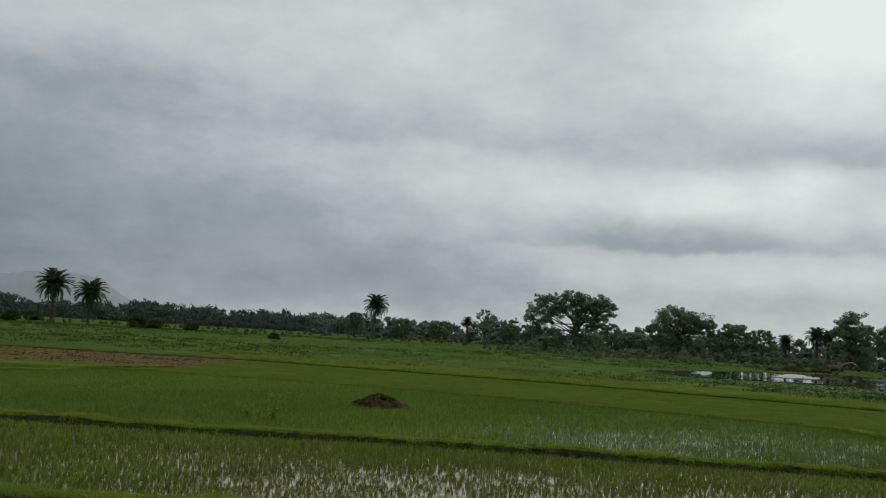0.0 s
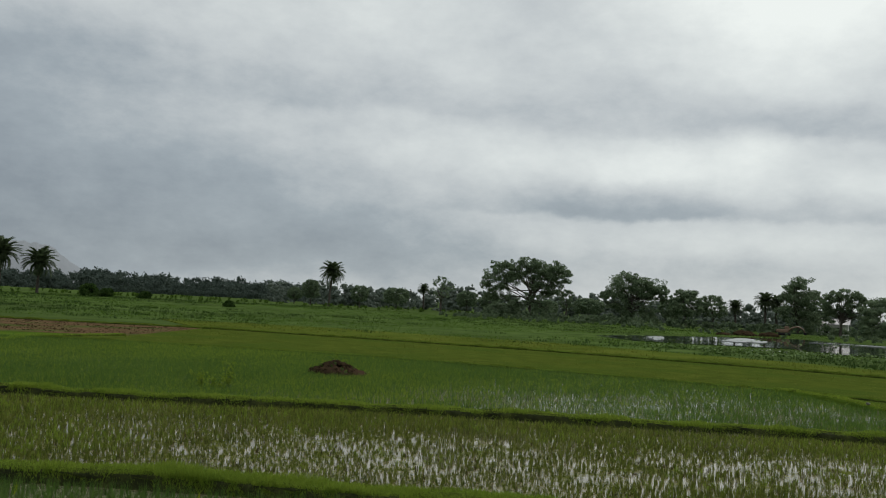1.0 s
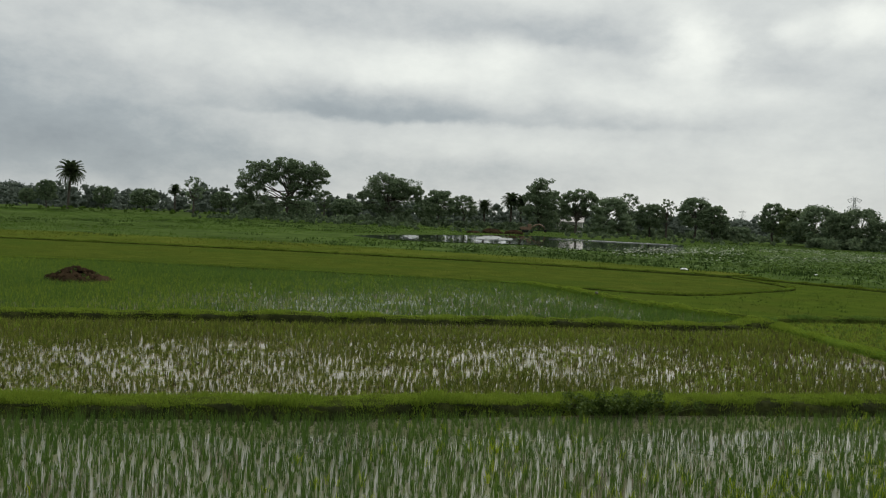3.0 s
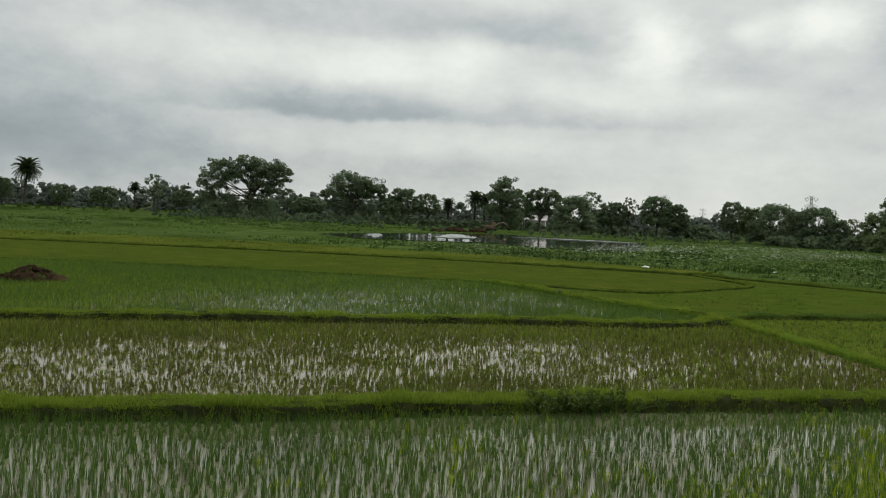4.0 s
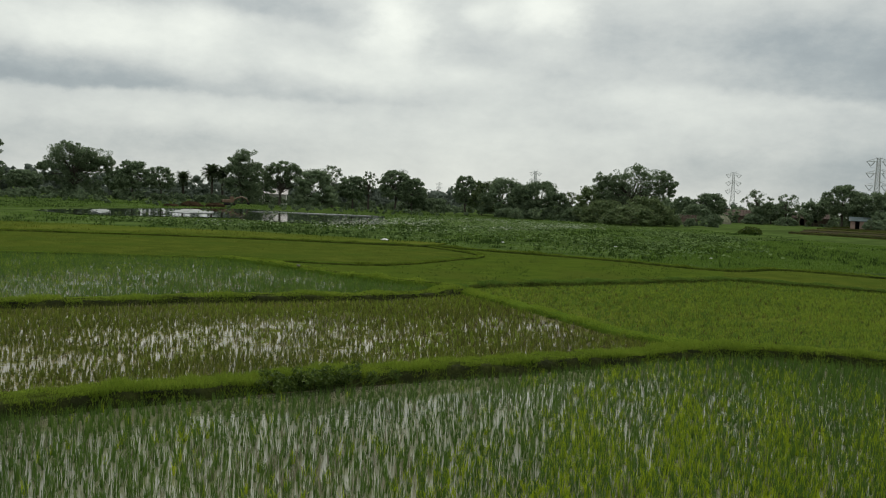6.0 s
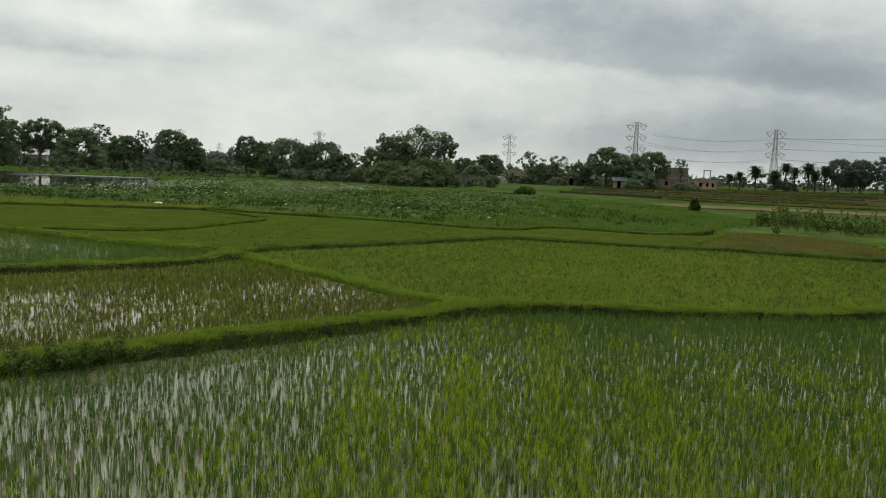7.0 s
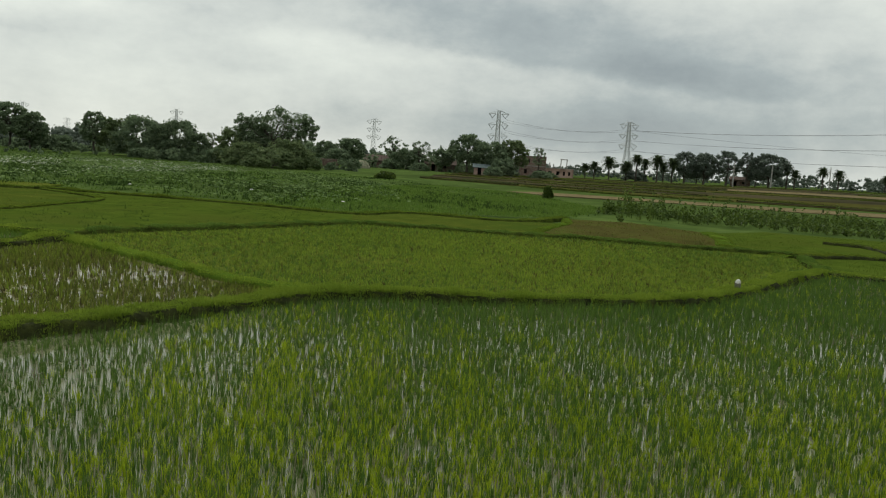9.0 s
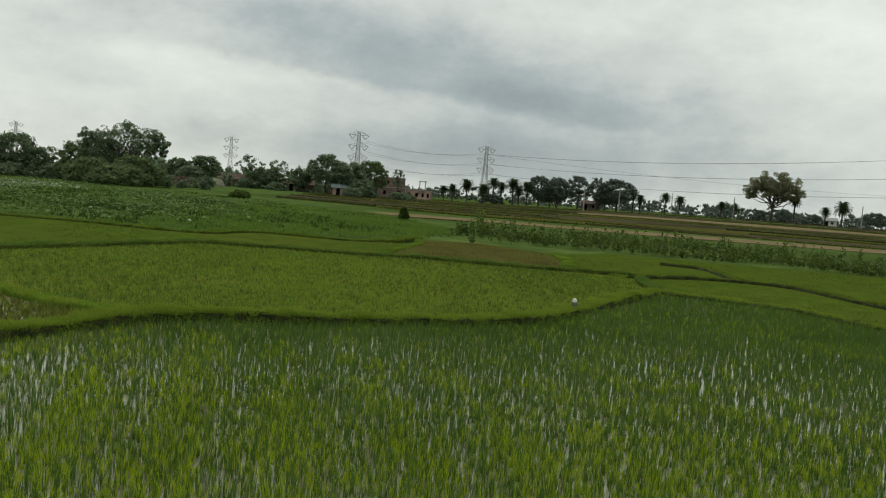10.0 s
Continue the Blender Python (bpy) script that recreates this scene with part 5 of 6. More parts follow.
date_palm(323.8, 41.4, 8.0, 4.7)
date_palm(321.1, 38.5, 6.1, 4.0)
date_palm(310.1, 28.7, 7.0, 4.2)
date_palm(312.5, 24.1, 6.4, 4.2)
leafy_tree(291.8, -5.3, 16.0, 16.2, "spread", mat=M_LEAF_BROWN, spots=UMBRELLA_R, label="large pale umbrella-shaped tree alone beyond the terraces")
date_palm(293.6, -11.9, 8.1, 3.9)
date_palm(311.8, 6.2, 4.9, 4.2)
date_palm(341.7, 11.4, 5.8, 3.9)
date_palm(321.1, -22.9, 6.1, 4.0)
date_palm(315.7, -27.6, 8.0, 5.9)
leafy_tree(286.7, -9.1, 4.4, 6.3, "bush")
leafy_tree(301.9, -2.0, 3.7, 5.8, "bush")
leafy_tree(309.7, -36.7, 5.7, 8.1, "round")
leafy_tree(331.3, -19.8, 3.8, 7.7, "bush")


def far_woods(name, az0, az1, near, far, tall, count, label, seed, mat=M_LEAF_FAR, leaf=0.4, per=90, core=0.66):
    """A belt of distant woodland: many uneven crowns and stems run together."""
    g = np.random.default_rng(seed)
    az, r = np.radians(g.uniform(az0, az1, count)), g.uniform(near, far, count)
    x, y = r * np.sin(az), r * np.cos(az)
    h = tall * g.uniform(0.7, 1.1, count) * (0.75 + 0.4 * patchy(np.degrees(az), 0 * az, 1.5, seed))
    w = h * g.uniform(0.35, 0.6, count)
    c, rad = [], []
    for k in range(count):
        for _ in range(8):
            c.append([x[k] + g.normal(0, w[k] * 0.4), y[k] + g.normal(0, w[k] * 0.4), float(height(x[k], y[k])) + h[k] * g.uniform(-0.05, 0.85)])
            rad.append([w[k] * g.uniform(0.25, 0.55)] * 2 + [h[k] * g.uniform(0.11, 0.2)])
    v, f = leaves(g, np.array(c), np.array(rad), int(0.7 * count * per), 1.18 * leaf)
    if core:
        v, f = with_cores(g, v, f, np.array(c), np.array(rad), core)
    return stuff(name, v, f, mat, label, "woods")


far_woods("far_woods", -40, -4, 330, 430, 8.2, 640, "distant belt of mixed woodland with haze in its leaf colour", 61, M_LEAF_HAZE_GREY, 0.42, 150, 0.45)
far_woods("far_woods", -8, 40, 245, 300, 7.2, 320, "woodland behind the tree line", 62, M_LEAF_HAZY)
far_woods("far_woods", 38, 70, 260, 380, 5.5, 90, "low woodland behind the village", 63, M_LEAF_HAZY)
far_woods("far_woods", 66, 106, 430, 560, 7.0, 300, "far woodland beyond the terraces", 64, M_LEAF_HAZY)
far_woods("undergrowth", -40, -2, 316, 332, 2.4, 330, "low scrub in front of the distant woodland", 70, M_LEAF_HAZE_GREY, 0.34, 110, 0.0)
far_woods("woodland", 49.5, 66, 226, 262, 6.2, 110, "dense dark trees crowding the village", 71, M_LEAF, 0.26, 220, 0.6)
far_woods("undergrowth", -36, 8, 195, 240, 0.9, 190, "low dark scrub along the edge of the marsh", 65, M_TUFT, 0.16, 70, 0.0)
far_woods("undergrowth", 6, 42, 186, 205, 2.0, 240, "dense scrub under the trees", 66, M_LEAF, 0.24, 130, 0.55)
far_woods("undergrowth", 3, 17, 160, 190, 0.9, 100, "dark scrub at the foot of the trees", 68, M_LEAF, 0.16, 110, 0.0)
far_woods("undergrowth", 17, 40, 148, 180, 0.8, 90, "dark scrub along the pond bank", 69, M_LEAF, 0.16, 110, 0.0)
far_woods("undergrowth", 42, 56, 156, 170, 2.4, 90, "dense scrub at the marsh edge", 67, M_LEAF, 0.22, 200, 0.5)
for x, y, tall, wide in ((-59, 172, 3.0, 5.0), (-57, 176, 2.0, 4.0), (-50, 178, 1.8, 3.6), (-84, 172, 2.4, 4.5), (-98, 176, 2.2, 5.0), (-88, 190, 2.5, 5.5), (-28, 150, 1.2, 2.4), (85.2, 33.8, 1.5, 1.15), (111, 70, 1.2, 4.2)):
    leafy_tree(x, y, 0.85 * tall, 0.8 * wide, "bush", mat=M_RUSH if y > 100 else M_WEED)
for x, y, tall, wide in ((187, 127, 2.2, 6), (190, 119, 2.6, 7), (189, 110, 2.0, 6), (192, 91, 2.2, 6), (205, 84, 2.0, 7), (183, 134, 2.0, 6), (150, 112, 1.6, 5), (246, 112, 2.4, 6), (243, 97, 1.5, 5)):
    leafy_tree(x, y, tall, wide, "bush")


# ---- the hazy hill on the horizon ----
def hill():
    m = bpy.data.materials.new("hill_haze_glow")
    m.use_nodes = True
    nt = m.node_tree
    b = nt.nodes["Principled BSDF"]
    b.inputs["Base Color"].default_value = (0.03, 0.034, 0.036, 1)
    # Emission paints the bright haze before the hill, which is no lamp.
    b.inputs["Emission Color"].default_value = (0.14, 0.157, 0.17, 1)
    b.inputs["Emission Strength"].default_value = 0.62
    n = 120
    az = np.linspace(-36, -15.5, n)
    ridge = np.interp(az, [-36, -29, -25, -22.9, -21.3, -20.9, -20.4, -19.6, -19.0, -18.3, -17.4, -15.5], [40, 88, 128, 130, 121, 104, 80, 52, 45, 53, 34, 0])
    top = ridge * (1 + 0.02 * np.sin(az * 11) + 0.012 * np.sin(az * 29))
    a = np.radians(az)
    v = []
    for depth, lift in ((2600, 0.0), (2900, 0.55), (3200, 1.0), (3700, 0.0)):
        v += np.stack([depth * np.sin(a), depth * np.cos(a), 1.0 + np.maximum(0, top) * lift], -1).tolist()
    f = [(i * n + j, i * n + j + 1, (i + 1) * n + j + 1, (i + 1) * n + j) for i in range(3) for j in range(n - 1)]
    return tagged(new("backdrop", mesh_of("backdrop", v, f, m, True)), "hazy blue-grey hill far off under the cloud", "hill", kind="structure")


hill()


# ---- power line ----
def pylon(x, y, tall, turn, arms=3):
    """Lattice transmission tower: four tapering legs, bracing, cross-arms with V-strings of insulators."""
    top = thing("pylon", x, y, turn=turn, label="tall galvanised steel lattice pylon with cross-arms", category="pylon", group="pylons")
    k = tall / 42.0

    def half(z):
        return np.interp(z, [0, 22, 42], [3.4, 1.5, 0.9]) * k

    levels = np.array([0, 6, 11, 15, 18.5, 21.5, 24.2, 26.8, 29.4, 32, 34.6, 37.2, 39.6, 42])
    body = Soup()
    corner = lambda z, i: np.array([half(z) * (1, 1, -1, -1)[i % 4], half(z) * (1, -1, -1, 1)[i % 4], z * k])
    for a, b in zip(levels, levels[1:]):
        for i in range(4):
            body.strut(corner(a, i), corner(b, i), 0.2 * k)
            body.strut(corner(a, i), corner(b, i + 1), 0.11 * k)
            body.strut(corner(a, i + 1), corner(b, i), 0.11 * k)
            body.strut(corner(b, i), corner(b, i + 1), 0.11 * k)
    for side in (-1, 1):
        body.strut((side * 0.8 * k, 0, 41.5 * k), (side * 2.6 * k, 0, 43.6 * k), 0.1 * k)
    part("lattice_mast", body.mesh("lattice_mast", M_STEEL), None, top)
    for z in (39.6, 32.0, 24.2)[:arms]:
        for side in (-1, 1):
            s = Soup()
            tip = np.array([side * 7.2 * k, 0, (z + 0.2) * k])
            for yy in (-1, 1):
                s.strut((side * half(z), yy * half(z), z * k), tip, 0.16 * k)
                s.strut((side * half(z), yy * half(z), (z + 2.4) * k), tip, 0.1 * k)
            for u in (0.3, 0.6):
                for yy in (-1, 1):
                    lo, hi = np.array([side * half(z), yy * half(z), z * k]), np.array([side * half(z), yy * half(z), (z + 2.4) * k])
                    s.strut(lo + (tip - lo) * u, hi + (tip - hi) * u, 0.07 * k)
            arm = part("cross_arm", s.mesh("cross_arm", M_STEEL), None, top)
            ins = Soup()
            low = np.array([side * 4.6 * k, 0, (z - 3.0) * k])
            for xx in (2.2, 7.0):
                ins.strut((side * xx * k, 0, (z + 0.1) * k), low, 0.22 * k)
            part("insulator_string", ins.mesh("insulator_string", M_CERAMIC), None, arm)
    return top


def cable(a, b, sag, thick=0.05):
    t = np.linspace(0, 1, 24)[:, None]
    a, b = np.array(a, float), np.array(b, float)
    p = a + (b - a) * t
    p[:, 2] -= sag * 4 * (t * (1 - t))[:, 0]
    s = Soup()
    s.tube(p, np.full(24, thick), 4)
    return tagged(new("power_cable", s.mesh("power_cable", M_CABLE)), "thin aluminium power cable hung between pylons", "cable", "cables of the power line")


PYLON_LINE = [(488.7, 501.8, 29.0), (602.3, 396.9, 34.0), (507.4, 240.2, 37.5), (613.5, 187.2, 39.5)]
pylon(621.7, 796.6, 23.0, -40)
pylon(465.6, 651.1, 29.0, -30)
for x, y, tall in PYLON_LINE:
    pylon(x, y, tall, -58)
END_PYLON, FAR_PYLON = (440.0, -200.0, 61.0), (900.0, -200.0, 42.4)
for x, y, tall in (END_PYLON, FAR_PYLON):
    pylon(x, y, tall, -100)
for lift in (0.87, 0.69, 0.51):
    for side in (-4.6, 4.6):
        (xa, ya, ha), (xb, yb, hb) = PYLON_LINE[2], PYLON_LINE[3]
        dx, dy = side * 0.53, -side * 0.85
        cable((xa + dx, ya + dy, ha * lift), (xb + dx, yb + dy, hb * lift), 4.0, 0.06)
        cable((xb + dx, yb + dy, hb * lift), (END_PYLON[0] - side, END_PYLON[1], END_PYLON[2] * (lift + 0.01)), 9.0, 0.06)
cable((613.5, 187.2, 34.4), (900.0, -200.0, 36.9), 6.0, 0.07)


# ---- village ----
def wall(bm, length, tall, thick, openings, place):
    """A wall along x with rectangular openings (x0, x1, z0, z1) cut right through."""
    xs = sorted({0.0, length, *[o[0] for o in openings], *[o[1] for o in openings]})
    zs = sorted({0.0, tall, *[o[2] for o in openings], *[o[3] for o in openings]})
    full = {(i, k): not any(o[0] <= xs[i] and xs[i + 1] <= o[1] and o[2] <= zs[k] and zs[k + 1] <= o[3] for o in openings)
            for i in range(len(xs) - 1) for k in range(len(zs) - 1)}
    made = {}

    def vert(i, side, k):
        if (i, side, k) not in made:
            made[i, side, k] = bm.verts.new(place @ Vector((xs[i], thick * side, zs[k])))
        return made[i, side, k]

    for (i, k), solid in full.items():
        if not solid:
            continue
        for side in (0, 1):
            bm.faces.new([vert(i, side, k), vert(i + 1, side, k), vert(i + 1, side, k + 1), vert(i, side, k + 1)])
        for di, dk, a, b in ((-1, 0, (i, k), (i, k + 1)), (1, 0, (i + 1, k), (i + 1, k + 1)), (0, -1, (i, k), (i + 1, k)), (0, 1, (i, k + 1), (i + 1, k + 1))):
            if not full.get((i + di, k + dk), False):
                bm.faces.new([vert(a[0], 0, a[1]), vert(b[0], 0, b[1]), vert(b[0], 1, b[1]), vert(a[0], 1, a[1])])
    bmesh.ops.recalc_face_normals(bm, faces=bm.faces)
    return bm


def room(top, length, depth, tall, front, mat, thick=0.25, base=0.0, x=0.0):
    for name, place, ln, ops in (("front_wall", pose(x, 0, base), length, front), ("back_wall", pose(x, depth - thick, base), length, []),
                                 ("side_wall", pose(x + thick, thick, base, 0, 0, 90), depth - 2 * thick, [(1, 2, 1, 2.1)]), ("side_wall", pose(x + length, thick, base, 0, 0, 90), depth - 2 * thick, [])):
        part(name, wall(bmesh.new(), ln, tall, thick, ops, place), mat, top)


def brick_building():
    top = thing("brick_building", 250.5, 105.0, turn=-66, label="unfinished two-storey brick building with empty openings", category="building")
    top.matrix_basis = pose(248.6, 109.4, float(height(250, 102)), 0, 0, -66)
    room(top, 8.2, 7, 3.1, [(1.6, 2.5, 0.9, 2.1), (6.0, 7.0, 0.0, 2.2)], M_BRICK)
    part("floor_slab", box(bmesh.new(), -0.2, 8.4, -0.2, 7.2, 3.1, 3.28), M_CONCRETE, top)
    room(top, 8.2, 7, 2.9, [(2.4, 3.2, 0.9, 1.9)], M_BRICK, base=3.28)
    part("roof_slab", box(bmesh.new(), -0.15, 8.35, -0.15, 7.15, 6.18, 6.3), M_CONCRETE, top)
    room(top, 8.4, 6, 2.9, [(0.8, 1.8, 0.0, 2.1), (3.2, 4.2, 0.9, 2.1), (5.2, 5.9, 0.9, 2.1), (6.8, 7.5, 0.9, 2.1)], M_PINK, x=8.3)
    part("roof_slab", box(bmesh.new(), 8.36, 17.0, -0.3, 6.2, 2.9, 3.05), M_CONCRETE, top)
    for xx, h in ((9.2, 1.6), (10.4, 1.2), (12.6, 2.6), (14.4, 2.6)):
        part("column", box(bmesh.new(), xx, xx + 0.28, 0.2, 0.48, 3.05, 3.05 + h, 0.02), M_CONCRETE, top)
    part("lintel", box(bmesh.new(), 12.5, 14.8, 0.2, 0.48, 5.65, 5.9), M_CONCRETE, top)
    # Black panels behind the openings stand in for the rooms' shade.
    part("shade_panel", box(bmesh.new(), 0.4, 7.8, 2.6, 2.8, 0.02, 6.1), M_DARK, top)
    part("shade_panel", box(bmesh.new(), 8.8, 16.2, 2.4, 2.6, 0.02, 2.85), M_DARK, top)


brick_building()


def hut(x, y, turn, length, depth, tall, roof, wall_mat, roof_mat, label):
    """A low house: walls with door and window, and a pitched roof with eaves."""
    top = thing("house", x, y, turn=turn, label=label, category="house", group="village houses")
    room(top, length, depth, tall, [(length * 0.2, length * 0.2 + 0.9, 0.0, 1.9), (length * 0.6, length * 0.6 + 0.8, 0.9, 1.7)], wall_mat, 0.2)
    # Black panel put in as the shade behind door and window.
    part("shade_panel", box(bmesh.new(), 0.3, length - 0.3, depth * 0.6, depth * 0.6 + 0.1, 0.02, tall - 0.1), M_DARK, top)
    for side in (0, 1):
        bm = bmesh.new()
        slope = math.hypot(depth / 2 + 0.5, roof)
        n = 14
        for i in range(n):
            x0, x1 = -0.4 + (length + 0.8) * i / n, -0.4 + (length + 0.8) * (i + 0.94) / n
            box(bm, x0, x1, 0, slope, 0, 0.07 + 0.02 * (i % 2))
        ang = math.degrees(math.atan2(roof, depth / 2 + 0.5))
        place = pose(0, -0.5, tall - roof * 0.12, ang) if not side else pose(length, depth + 0.5, tall - roof * 0.12, ang, 0, 180)
        part("roof", bm, roof_mat, top, place=place)
    return top


hut(194.2, 97.4, -62, 4.5, 4, 1.9, 0.9, M_PINK, M_TEAL, "small pink house with a faded grey-blue tin roof")
hut(196.6, 131.6, -58, 9, 5, 2.0, 1.5, M_BRICK, M_TILE_ROOF, "low brick house with clay tile roof")
hut(206, 118, -60, 8, 5, 2.0, 1.4, M_BRICK, M_TILE_ROOF, "low brick house half hidden by trees")
hut(333.0, 62.0, -80, 7, 5, 2.4, 1.2, M_BRICK, M_TILE_ROOF, "dark brick shed half hidden in the grove")
hut(331.3, -23.0, -90, 4.5, 4, 2.2, 1.1, M_WHITEWASH, M_TIN, "whitewashed house beyond the terraces")
hut(91.5, 184.0, -30, 6, 4.5, 2.4, 1.2, M_WHITEWASH, M_TIN, "whitewashed house behind the bank trees")


def brick_stack(x, y, turn):
    """A stack of fired bricks with a broken top edge; coarse courses."""
    top = thing("brick_stack", x, y, turn=turn, label="long stack of red bricks beside the marsh", category="brick stack")
    g = random.Random(5)
    bm = bmesh.new()
    for row in range(9):
        for i in range(16):
            if row > 6 and g.random() < 0.35:
                continue
            j = g.uniform(-0.03, 0.03)
            box(bm, i * 0.24 + 0.12 * (row % 2), i * 0.24 + 0.23 + 0.12 * (row % 2), j, 0.9 + j, row * 0.2, row * 0.2 + 0.19)
    part("bricks", bm, M_BRICK, top)


brick_stack(141.2, 105.4, -55)


def haystack(x, y):
    top = thing("straw_stack", x, y, label="pale rounded stack of straw beside the trees", category="straw stack")
    bm = bmesh.new()
    bmesh.ops.create_uvsphere(bm, u_segments=18, v_segments=12, radius=1)
    for v in bm.verts:
        k = 1 + 0.12 * noise.noise(v.co * 3)
        v.co = Vector((v.co.x * 2.1 * k, v.co.y * 2.0 * k, max(-0.1, v.co.z * 1.8 * k)))
    part("straw", bm, M_STRAW, top)


haystack(166.8, 112.4)


def pole(x, y, tall):
    top = thing("utility_pole", x, y, label="pale concrete utility pole with a short crossbar", category="pole", group="utility poles")
    s = Soup()
    s.tube([(0, 0, -0.3), (0, 0, tall * 0.5), (0, 0, tall)], [0.2, 0.17, 0.13], 8)
    part("shaft", s.mesh("shaft", M_CONCRETE), None, top)
    part("crossbar", box(bmesh.new(), -0.6, 0.6, -0.06, 0.06, tall - 0.5, tall - 0.38, 0.01), M_STEEL, top)


for x, y, tall in ((278.8, 40.0, 7.0), (330.5, 28.3, 8.0), (300.6, -31.9, 7.2), (262, 48, 7.0), (296, 6, 7.0)):
    pole(x, y, tall)


# ---- small things in the fields ----
def mound():
    top = thing("earth_heap", -2.1, 33.8, z=0.0, label="heap of dark reddish brown earth in the paddy", category="earth heap")
    g = np.random.default_rng(3)
    n, rings = 40, 14
    v = [[0, 0, 0.44]]
    for i in range(1, rings + 1):
        r = i / rings
        for j in range(n):
            a = 2 * np.pi * j / n
            x, y = 1.05 * r * np.cos(a) * (1 + 0.25 * (np.cos(a) > 0) * r), 0.8 * r * np.sin(a)
            lump = noise.noise(Vector((x * 3, y * 3, 1))) * 0.16 + noise.noise(Vector((x * 9, y * 9, 4))) * 0.08
            v.append([x, y, max(-0.08, 0.5 * (1 - r) ** 0.6 * (1 + 0.2 * np.sin(a * 3 + 1)) + 1.3 * lump * (1 - r**3))])
    f = [[0, 1 + j, 1 + (j + 1) % n] for j in range(n)]
    for i in range(rings - 1):
        for j in range(n):
            a, b, c, d = 1 + i * n + j, 1 + i * n + (j + 1) % n, 1 + (i + 1) * n + (j + 1) % n, 1 + (i + 1) * n + j
            f += [[a, d, c], [a, c, b]]
    part("soil", mesh_of("soil", v, f, M_SOIL), None, top)
    bm = bmesh.new()
    for _ in range(130):
        a, r, s = g.uniform(0, 6.28), g.uniform(0.05, 1.3), g.uniform(0.03, 0.1)
        bmesh.ops.create_icosphere(bm, subdivisions=1, radius=s, matrix=Matrix.Translation((1.1 * r * np.cos(a), 0.8 * r * np.sin(a), max(0.02, 0.52 * max(0, 1 - r) ** 0.6 + 0.02))))
    tagged(part("loose_earth", bm, M_SOIL, top), "small loose clods of earth", kind="stuff")
    n = 34
    ang, r = g.uniform(0, 6.28, n), g.uniform(0.0, 1.2, n)
    c = np.column_stack([1.05 * r * np.cos(ang), 0.8 * r * np.sin(ang), 0.04 + 0.5 * (1 - r).clip(0) ** 0.6])
    v, f = leaves(g, c, np.full((n, 3), 0.07), 420, 0.04, 0.4)
    tagged(part("weeds", mesh_of("weeds", v, f, M_WEED), None, top), "dark leafy weeds along its edges", kind="stuff")


mound()


def marker_post():
    top = thing("boundary_stone", 25.0, 4.21, z=0.15, label="short whitewashed boundary stone on the bund", category="boundary stone")
    bm = bmesh.new()
    box(bm, -0.08, 0.08, -0.07, 0.07, -0.3, 0.25, 0.02)
    part("shaft", bm, M_MOSSY, top)
    bm = bmesh.new()
    bmesh.ops.create_uvsphere(bm, u_segments=14, v_segments=9, radius=0.085)
    for v in bm.verts:
        v.co = Vector((v.co.x, v.co.y * 0.85, 0.25 + max(-0.05, v.co.z * 1.05)))
    part("cap", bm, M_WHITEWASH, top, "whitewashed rounded cap")


marker_post()


def grass_clump():
    """A thick dark clump of ferny weeds hanging over the near bund."""
    g = np.random.default_rng(77)
    top = thing("weed_clump", 7.3, 11.98, z=0.14, label="thick dark green clump of weeds on the bund", category="weed clump")
    n = 46
    c = np.column_stack([g.normal(0, 0.45, n), g.normal(0, 0.2, n), np.abs(g.normal(0.04, 0.06, n))])
    v, f = leaves(g, c, np.full((n, 3), 0.1), 3600, 0.026, 0.5)
    part("leaves", mesh_of("leaves", v, f, M_WEED), None, top)
    s = Soup()
    for a in c[:24]:
        s.tube([(a[0] * 0.6, a[1] * 0.6, -0.1), a], [0.008, 0.004], 4)
    tagged(part("stems", s.mesh("stems", M_WEED), None, top), "thin green stems", kind="stuff")


grass_clump()


def tall_weed(x, y, tall, seed):
    g = np.random.default_rng(seed)
    top = thing("tall_weed", x, y, z=0.0, label="tall thin weed standing among the rice", category="weed", group="tall weeds in the paddy")
    s = Soup()
    tips = []
    for _ in range(4):
        tip = np.array([g.normal(0, 0.16), g.normal(0, 0.16), tall * g.uniform(0.7, 1.0)])
        s.tube([(0, 0, -0.05), tip * 0.5, tip], [0.012, 0.008, 0.004], 4)
        tips += [tip * u for u in (0.35, 0.6, 0.8, 1.0)]
    part("stem", s.mesh("stem", M_WEED), None, top)
    v, f = leaves(g, np.array(tips), np.full((len(tips), 3), 0.08), 110, 0.05, 0.3)
    part("leaves", mesh_of("leaves", v, f, M_GRASS), None, top)


for x, y, tall, seed in ((-4.9, 27.2, 0.95, 1), (-5.75, 27.4, 0.5, 2), (-5.3, 27.3, 0.45, 3)):
    tall_weed(x, y, tall, seed)


def field_stone():
    bm = bmesh.new()
    bmesh.ops.create_icosphere(bm, subdivisions=2, radius=0.075)
    for v in bm.verts:
        v.co *= 1 + 0.3 * noise.noise(v.co * 7)
        v.co.z *= 0.7
    me = bpy.data.meshes.new("field_stone")
    bm.to_mesh(me)
    bm.free()
    me.materials.append(M_MOSSY)
    ob = new("field_stone", me)
    ob.matrix_basis = pose(16.95, 30.3, 0.24)
    tagged(ob, "small grey-brown stone lying on the grassy bund", "stone")


field_stone()


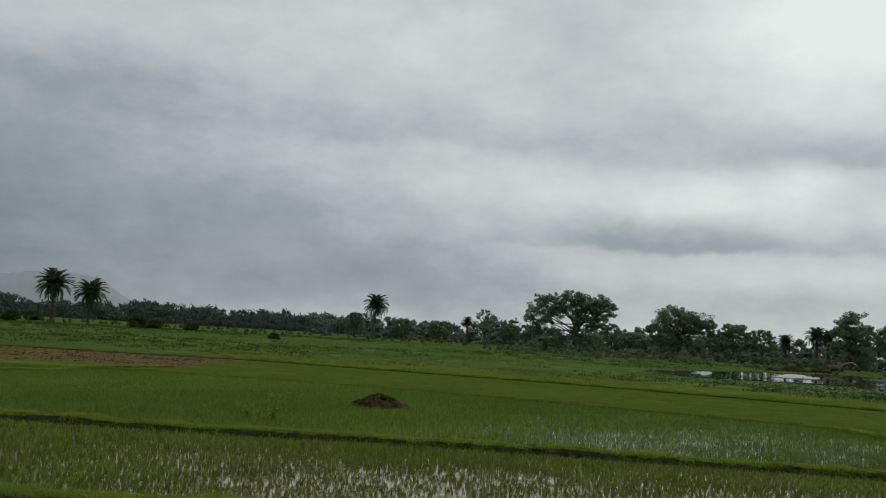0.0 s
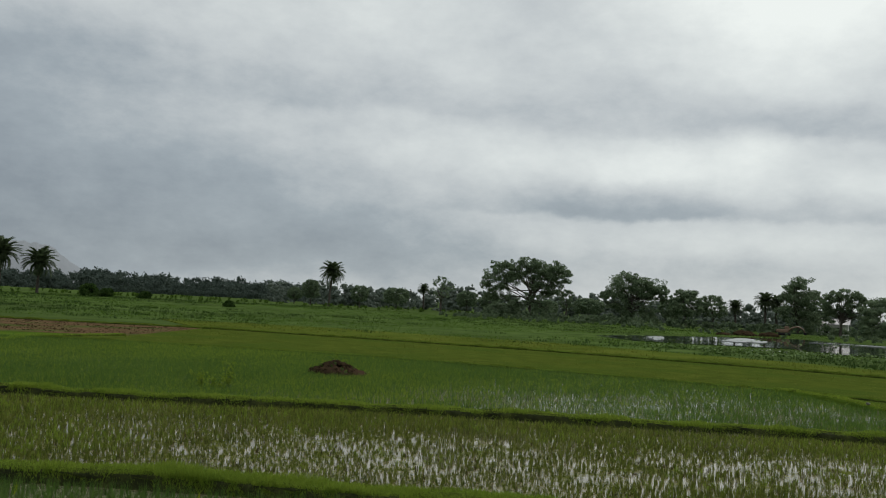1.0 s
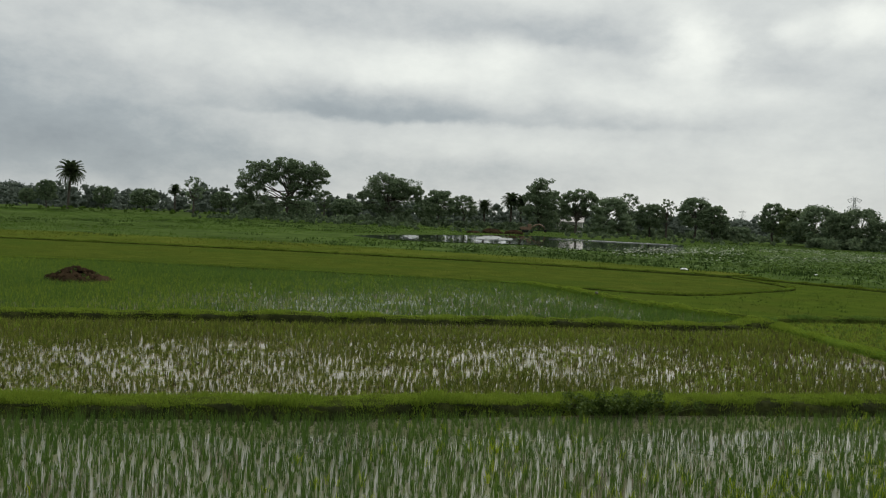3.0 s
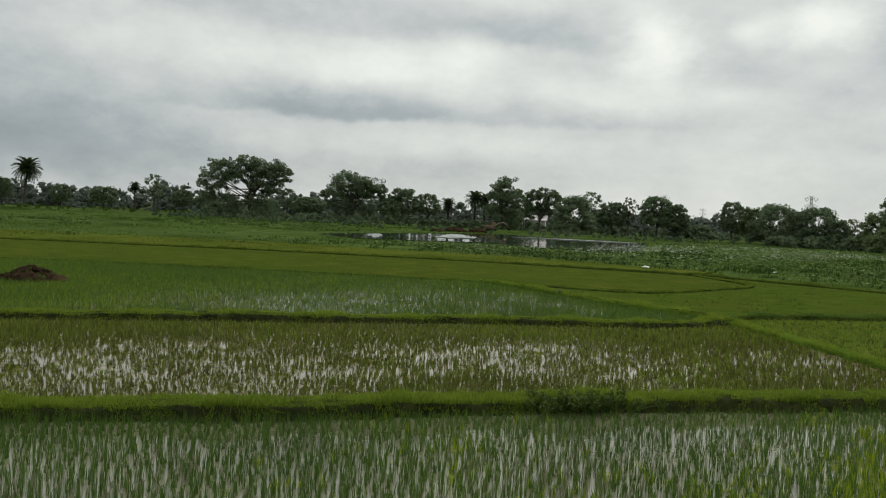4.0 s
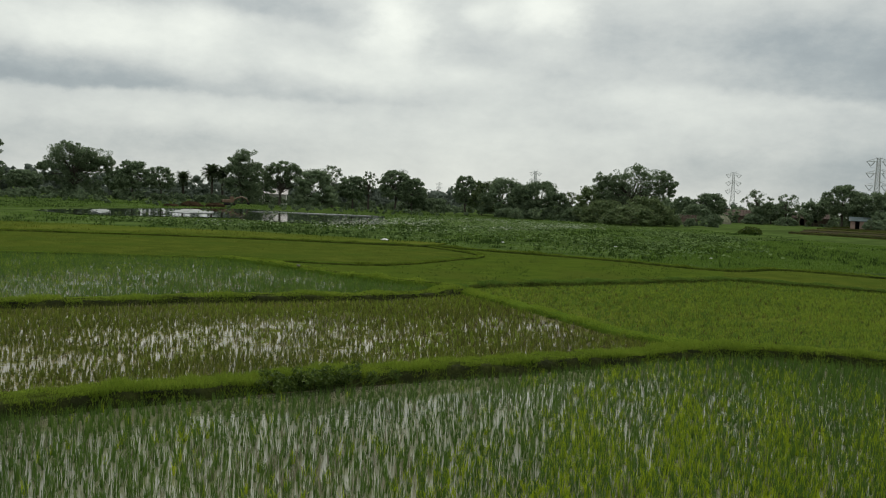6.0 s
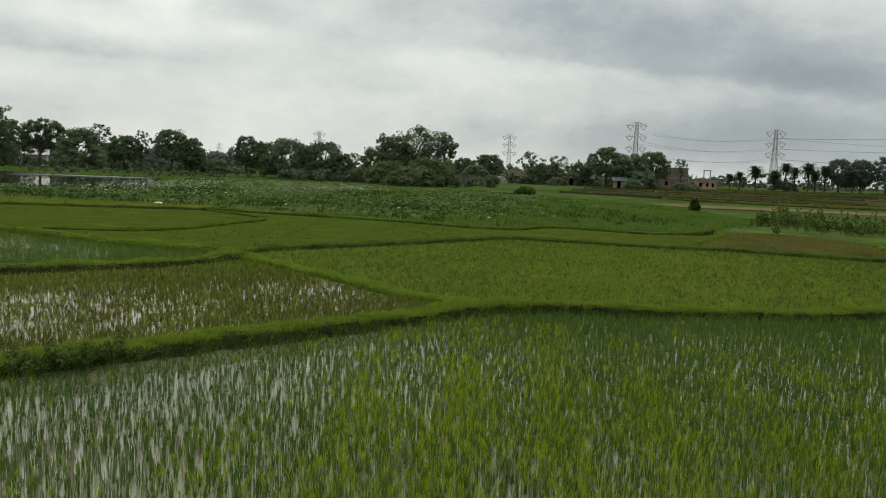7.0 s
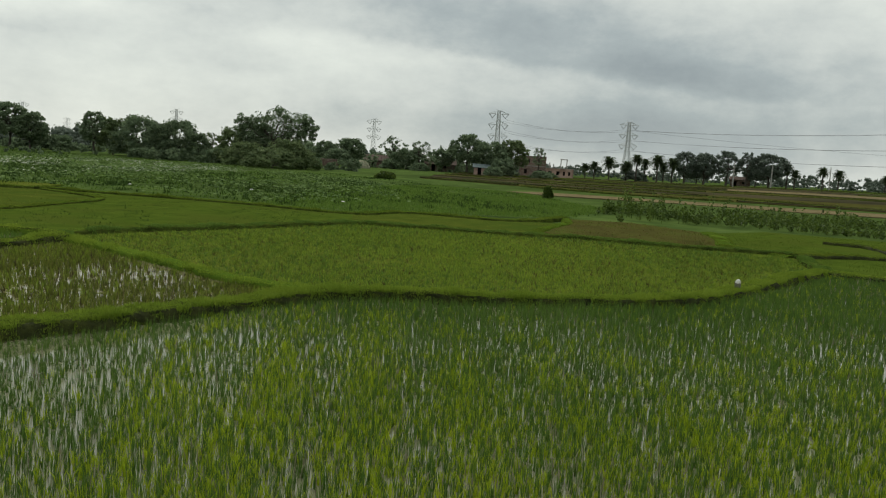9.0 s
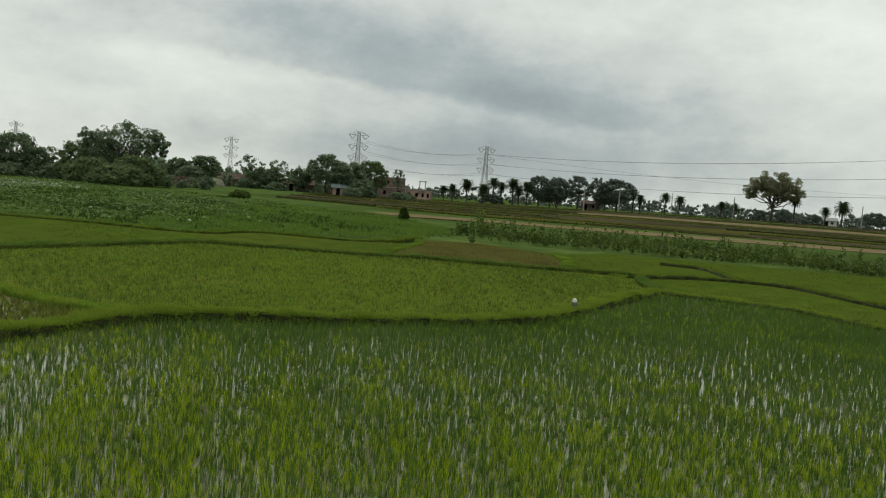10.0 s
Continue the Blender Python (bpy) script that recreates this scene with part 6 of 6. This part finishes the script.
def litter(x, y, size, seed):
    """A crumpled scrap of white plastic."""
    bm = bmesh.new()
    bmesh.ops.create_icosphere(bm, subdivisions=2, radius=size)
    for v in bm.verts:
        k = 1 + 0.5 * noise.noise(v.co * (2.2 / size) + Vector((seed, 0, 0)))
        v.co = Vector((v.co.x * k * 1.3, v.co.y * k, abs(v.co.z) * k * 0.45))
    me = bpy.data.meshes.new("plastic_scrap")
    bm.to_mesh(me)
    bm.free()
    me.materials.append(M_PLASTIC)
    ob = new("plastic_scrap", me)
    ob.matrix_basis = pose(x, y, float(height(x, y)) + 0.12)
    return tagged(ob, "crumpled scrap of white plastic in the wet grass", "litter", "white scraps in the marsh")


for i, (x, y, size) in enumerate(((34.8, 50.4, 0.22), (47.4, 32.7, 0.1), (50.9, 43.4, 0.1), (43.9, 48.2, 0.11))):
    litter(x, y, size, i * 3.7)


def excavator():
    """Digger at work on the far bank: tracks, cab, counterweight, boom, stick and bucket."""
    top = thing("excavator", 70.0, 153.0, turn=-24, label="weathered dull orange excavator with its boom arched over", category="excavator")
    top.matrix_basis = top.matrix_basis @ Matrix.Diagonal((0.64, 0.64, 0.64, 1))
    for yy in (-1.1, 1.1):
        bm = bmesh.new()
        box(bm, -1.7, 1.7, yy - 0.28, yy + 0.28, 0.0, 0.75, 0.28)
        part("track", bm, M_DARK, top)
    part("house_body", box(bmesh.new(), -1.7, 1.0, -1.2, 1.2, 0.85, 1.75, 0.08), M_YELLOW, top)
    part("cab", box(bmesh.new(), 0.0, 1.2, -1.15, -0.1, 1.0, 2.6, 0.1), M_YELLOW, top)
    part("counterweight", box(bmesh.new(), -2.2, -1.65, -1.2, 1.2, 0.9, 1.7, 0.15), M_YELLOW, top)
    s = Soup()
    s.tube([(0.9, 0.2, 1.3), (2.2, 0.2, 2.3), (3.6, 0.2, 2.6), (4.9, 0.2, 2.0)], [0.2, 0.24, 0.2, 0.14], 4)
    part("boom", s.mesh("boom", M_YELLOW), None, top)
    s = Soup()
    s.tube([(4.7, 0.2, 2.2), (5.4, 0.2, 1.0)], [0.15, 0.1], 4)
    part("stick", s.mesh("stick", M_YELLOW), None, top)
    part("bucket", box(bmesh.new(), 5.0, 5.8, -0.3, 0.7, 0.35, 1.1, 0.15), M_DARK, top)


excavator()


def spoil(x, y, wide, tall, seed):
    bm = bmesh.new()
    bmesh.ops.create_uvsphere(bm, u_segments=22, v_segments=12, radius=1)
    for v in bm.verts:
        k = 1 + 0.25 * noise.noise(v.co * 2.4 + Vector((seed, 0, 0)))
        v.co = Vector((v.co.x * wide * k, v.co.y * wide * 0.5 * k, max(-0.1, v.co.z * tall * k)))
    me = bpy.data.meshes.new("spoil_heap")
    bm.to_mesh(me)
    bm.free()
    me.materials.append(M_SOIL)
    ob = new("spoil_heap", me)
    ob.matrix_basis = pose(x, y, float(height(x, y)), 0, 0, -22)
    return tagged(ob, "low heap of freshly dug red earth", "earth heap", "spoil heaps on the pond bank")


for i, (x, y, wide, tall) in enumerate(((57.5, 140.5, 2.0, 0.8), (61.5, 140.0, 1.8, 0.7), (53.5, 139.0, 1.3, 0.4))):
    spoil(x, y, wide, tall, i * 5.0)
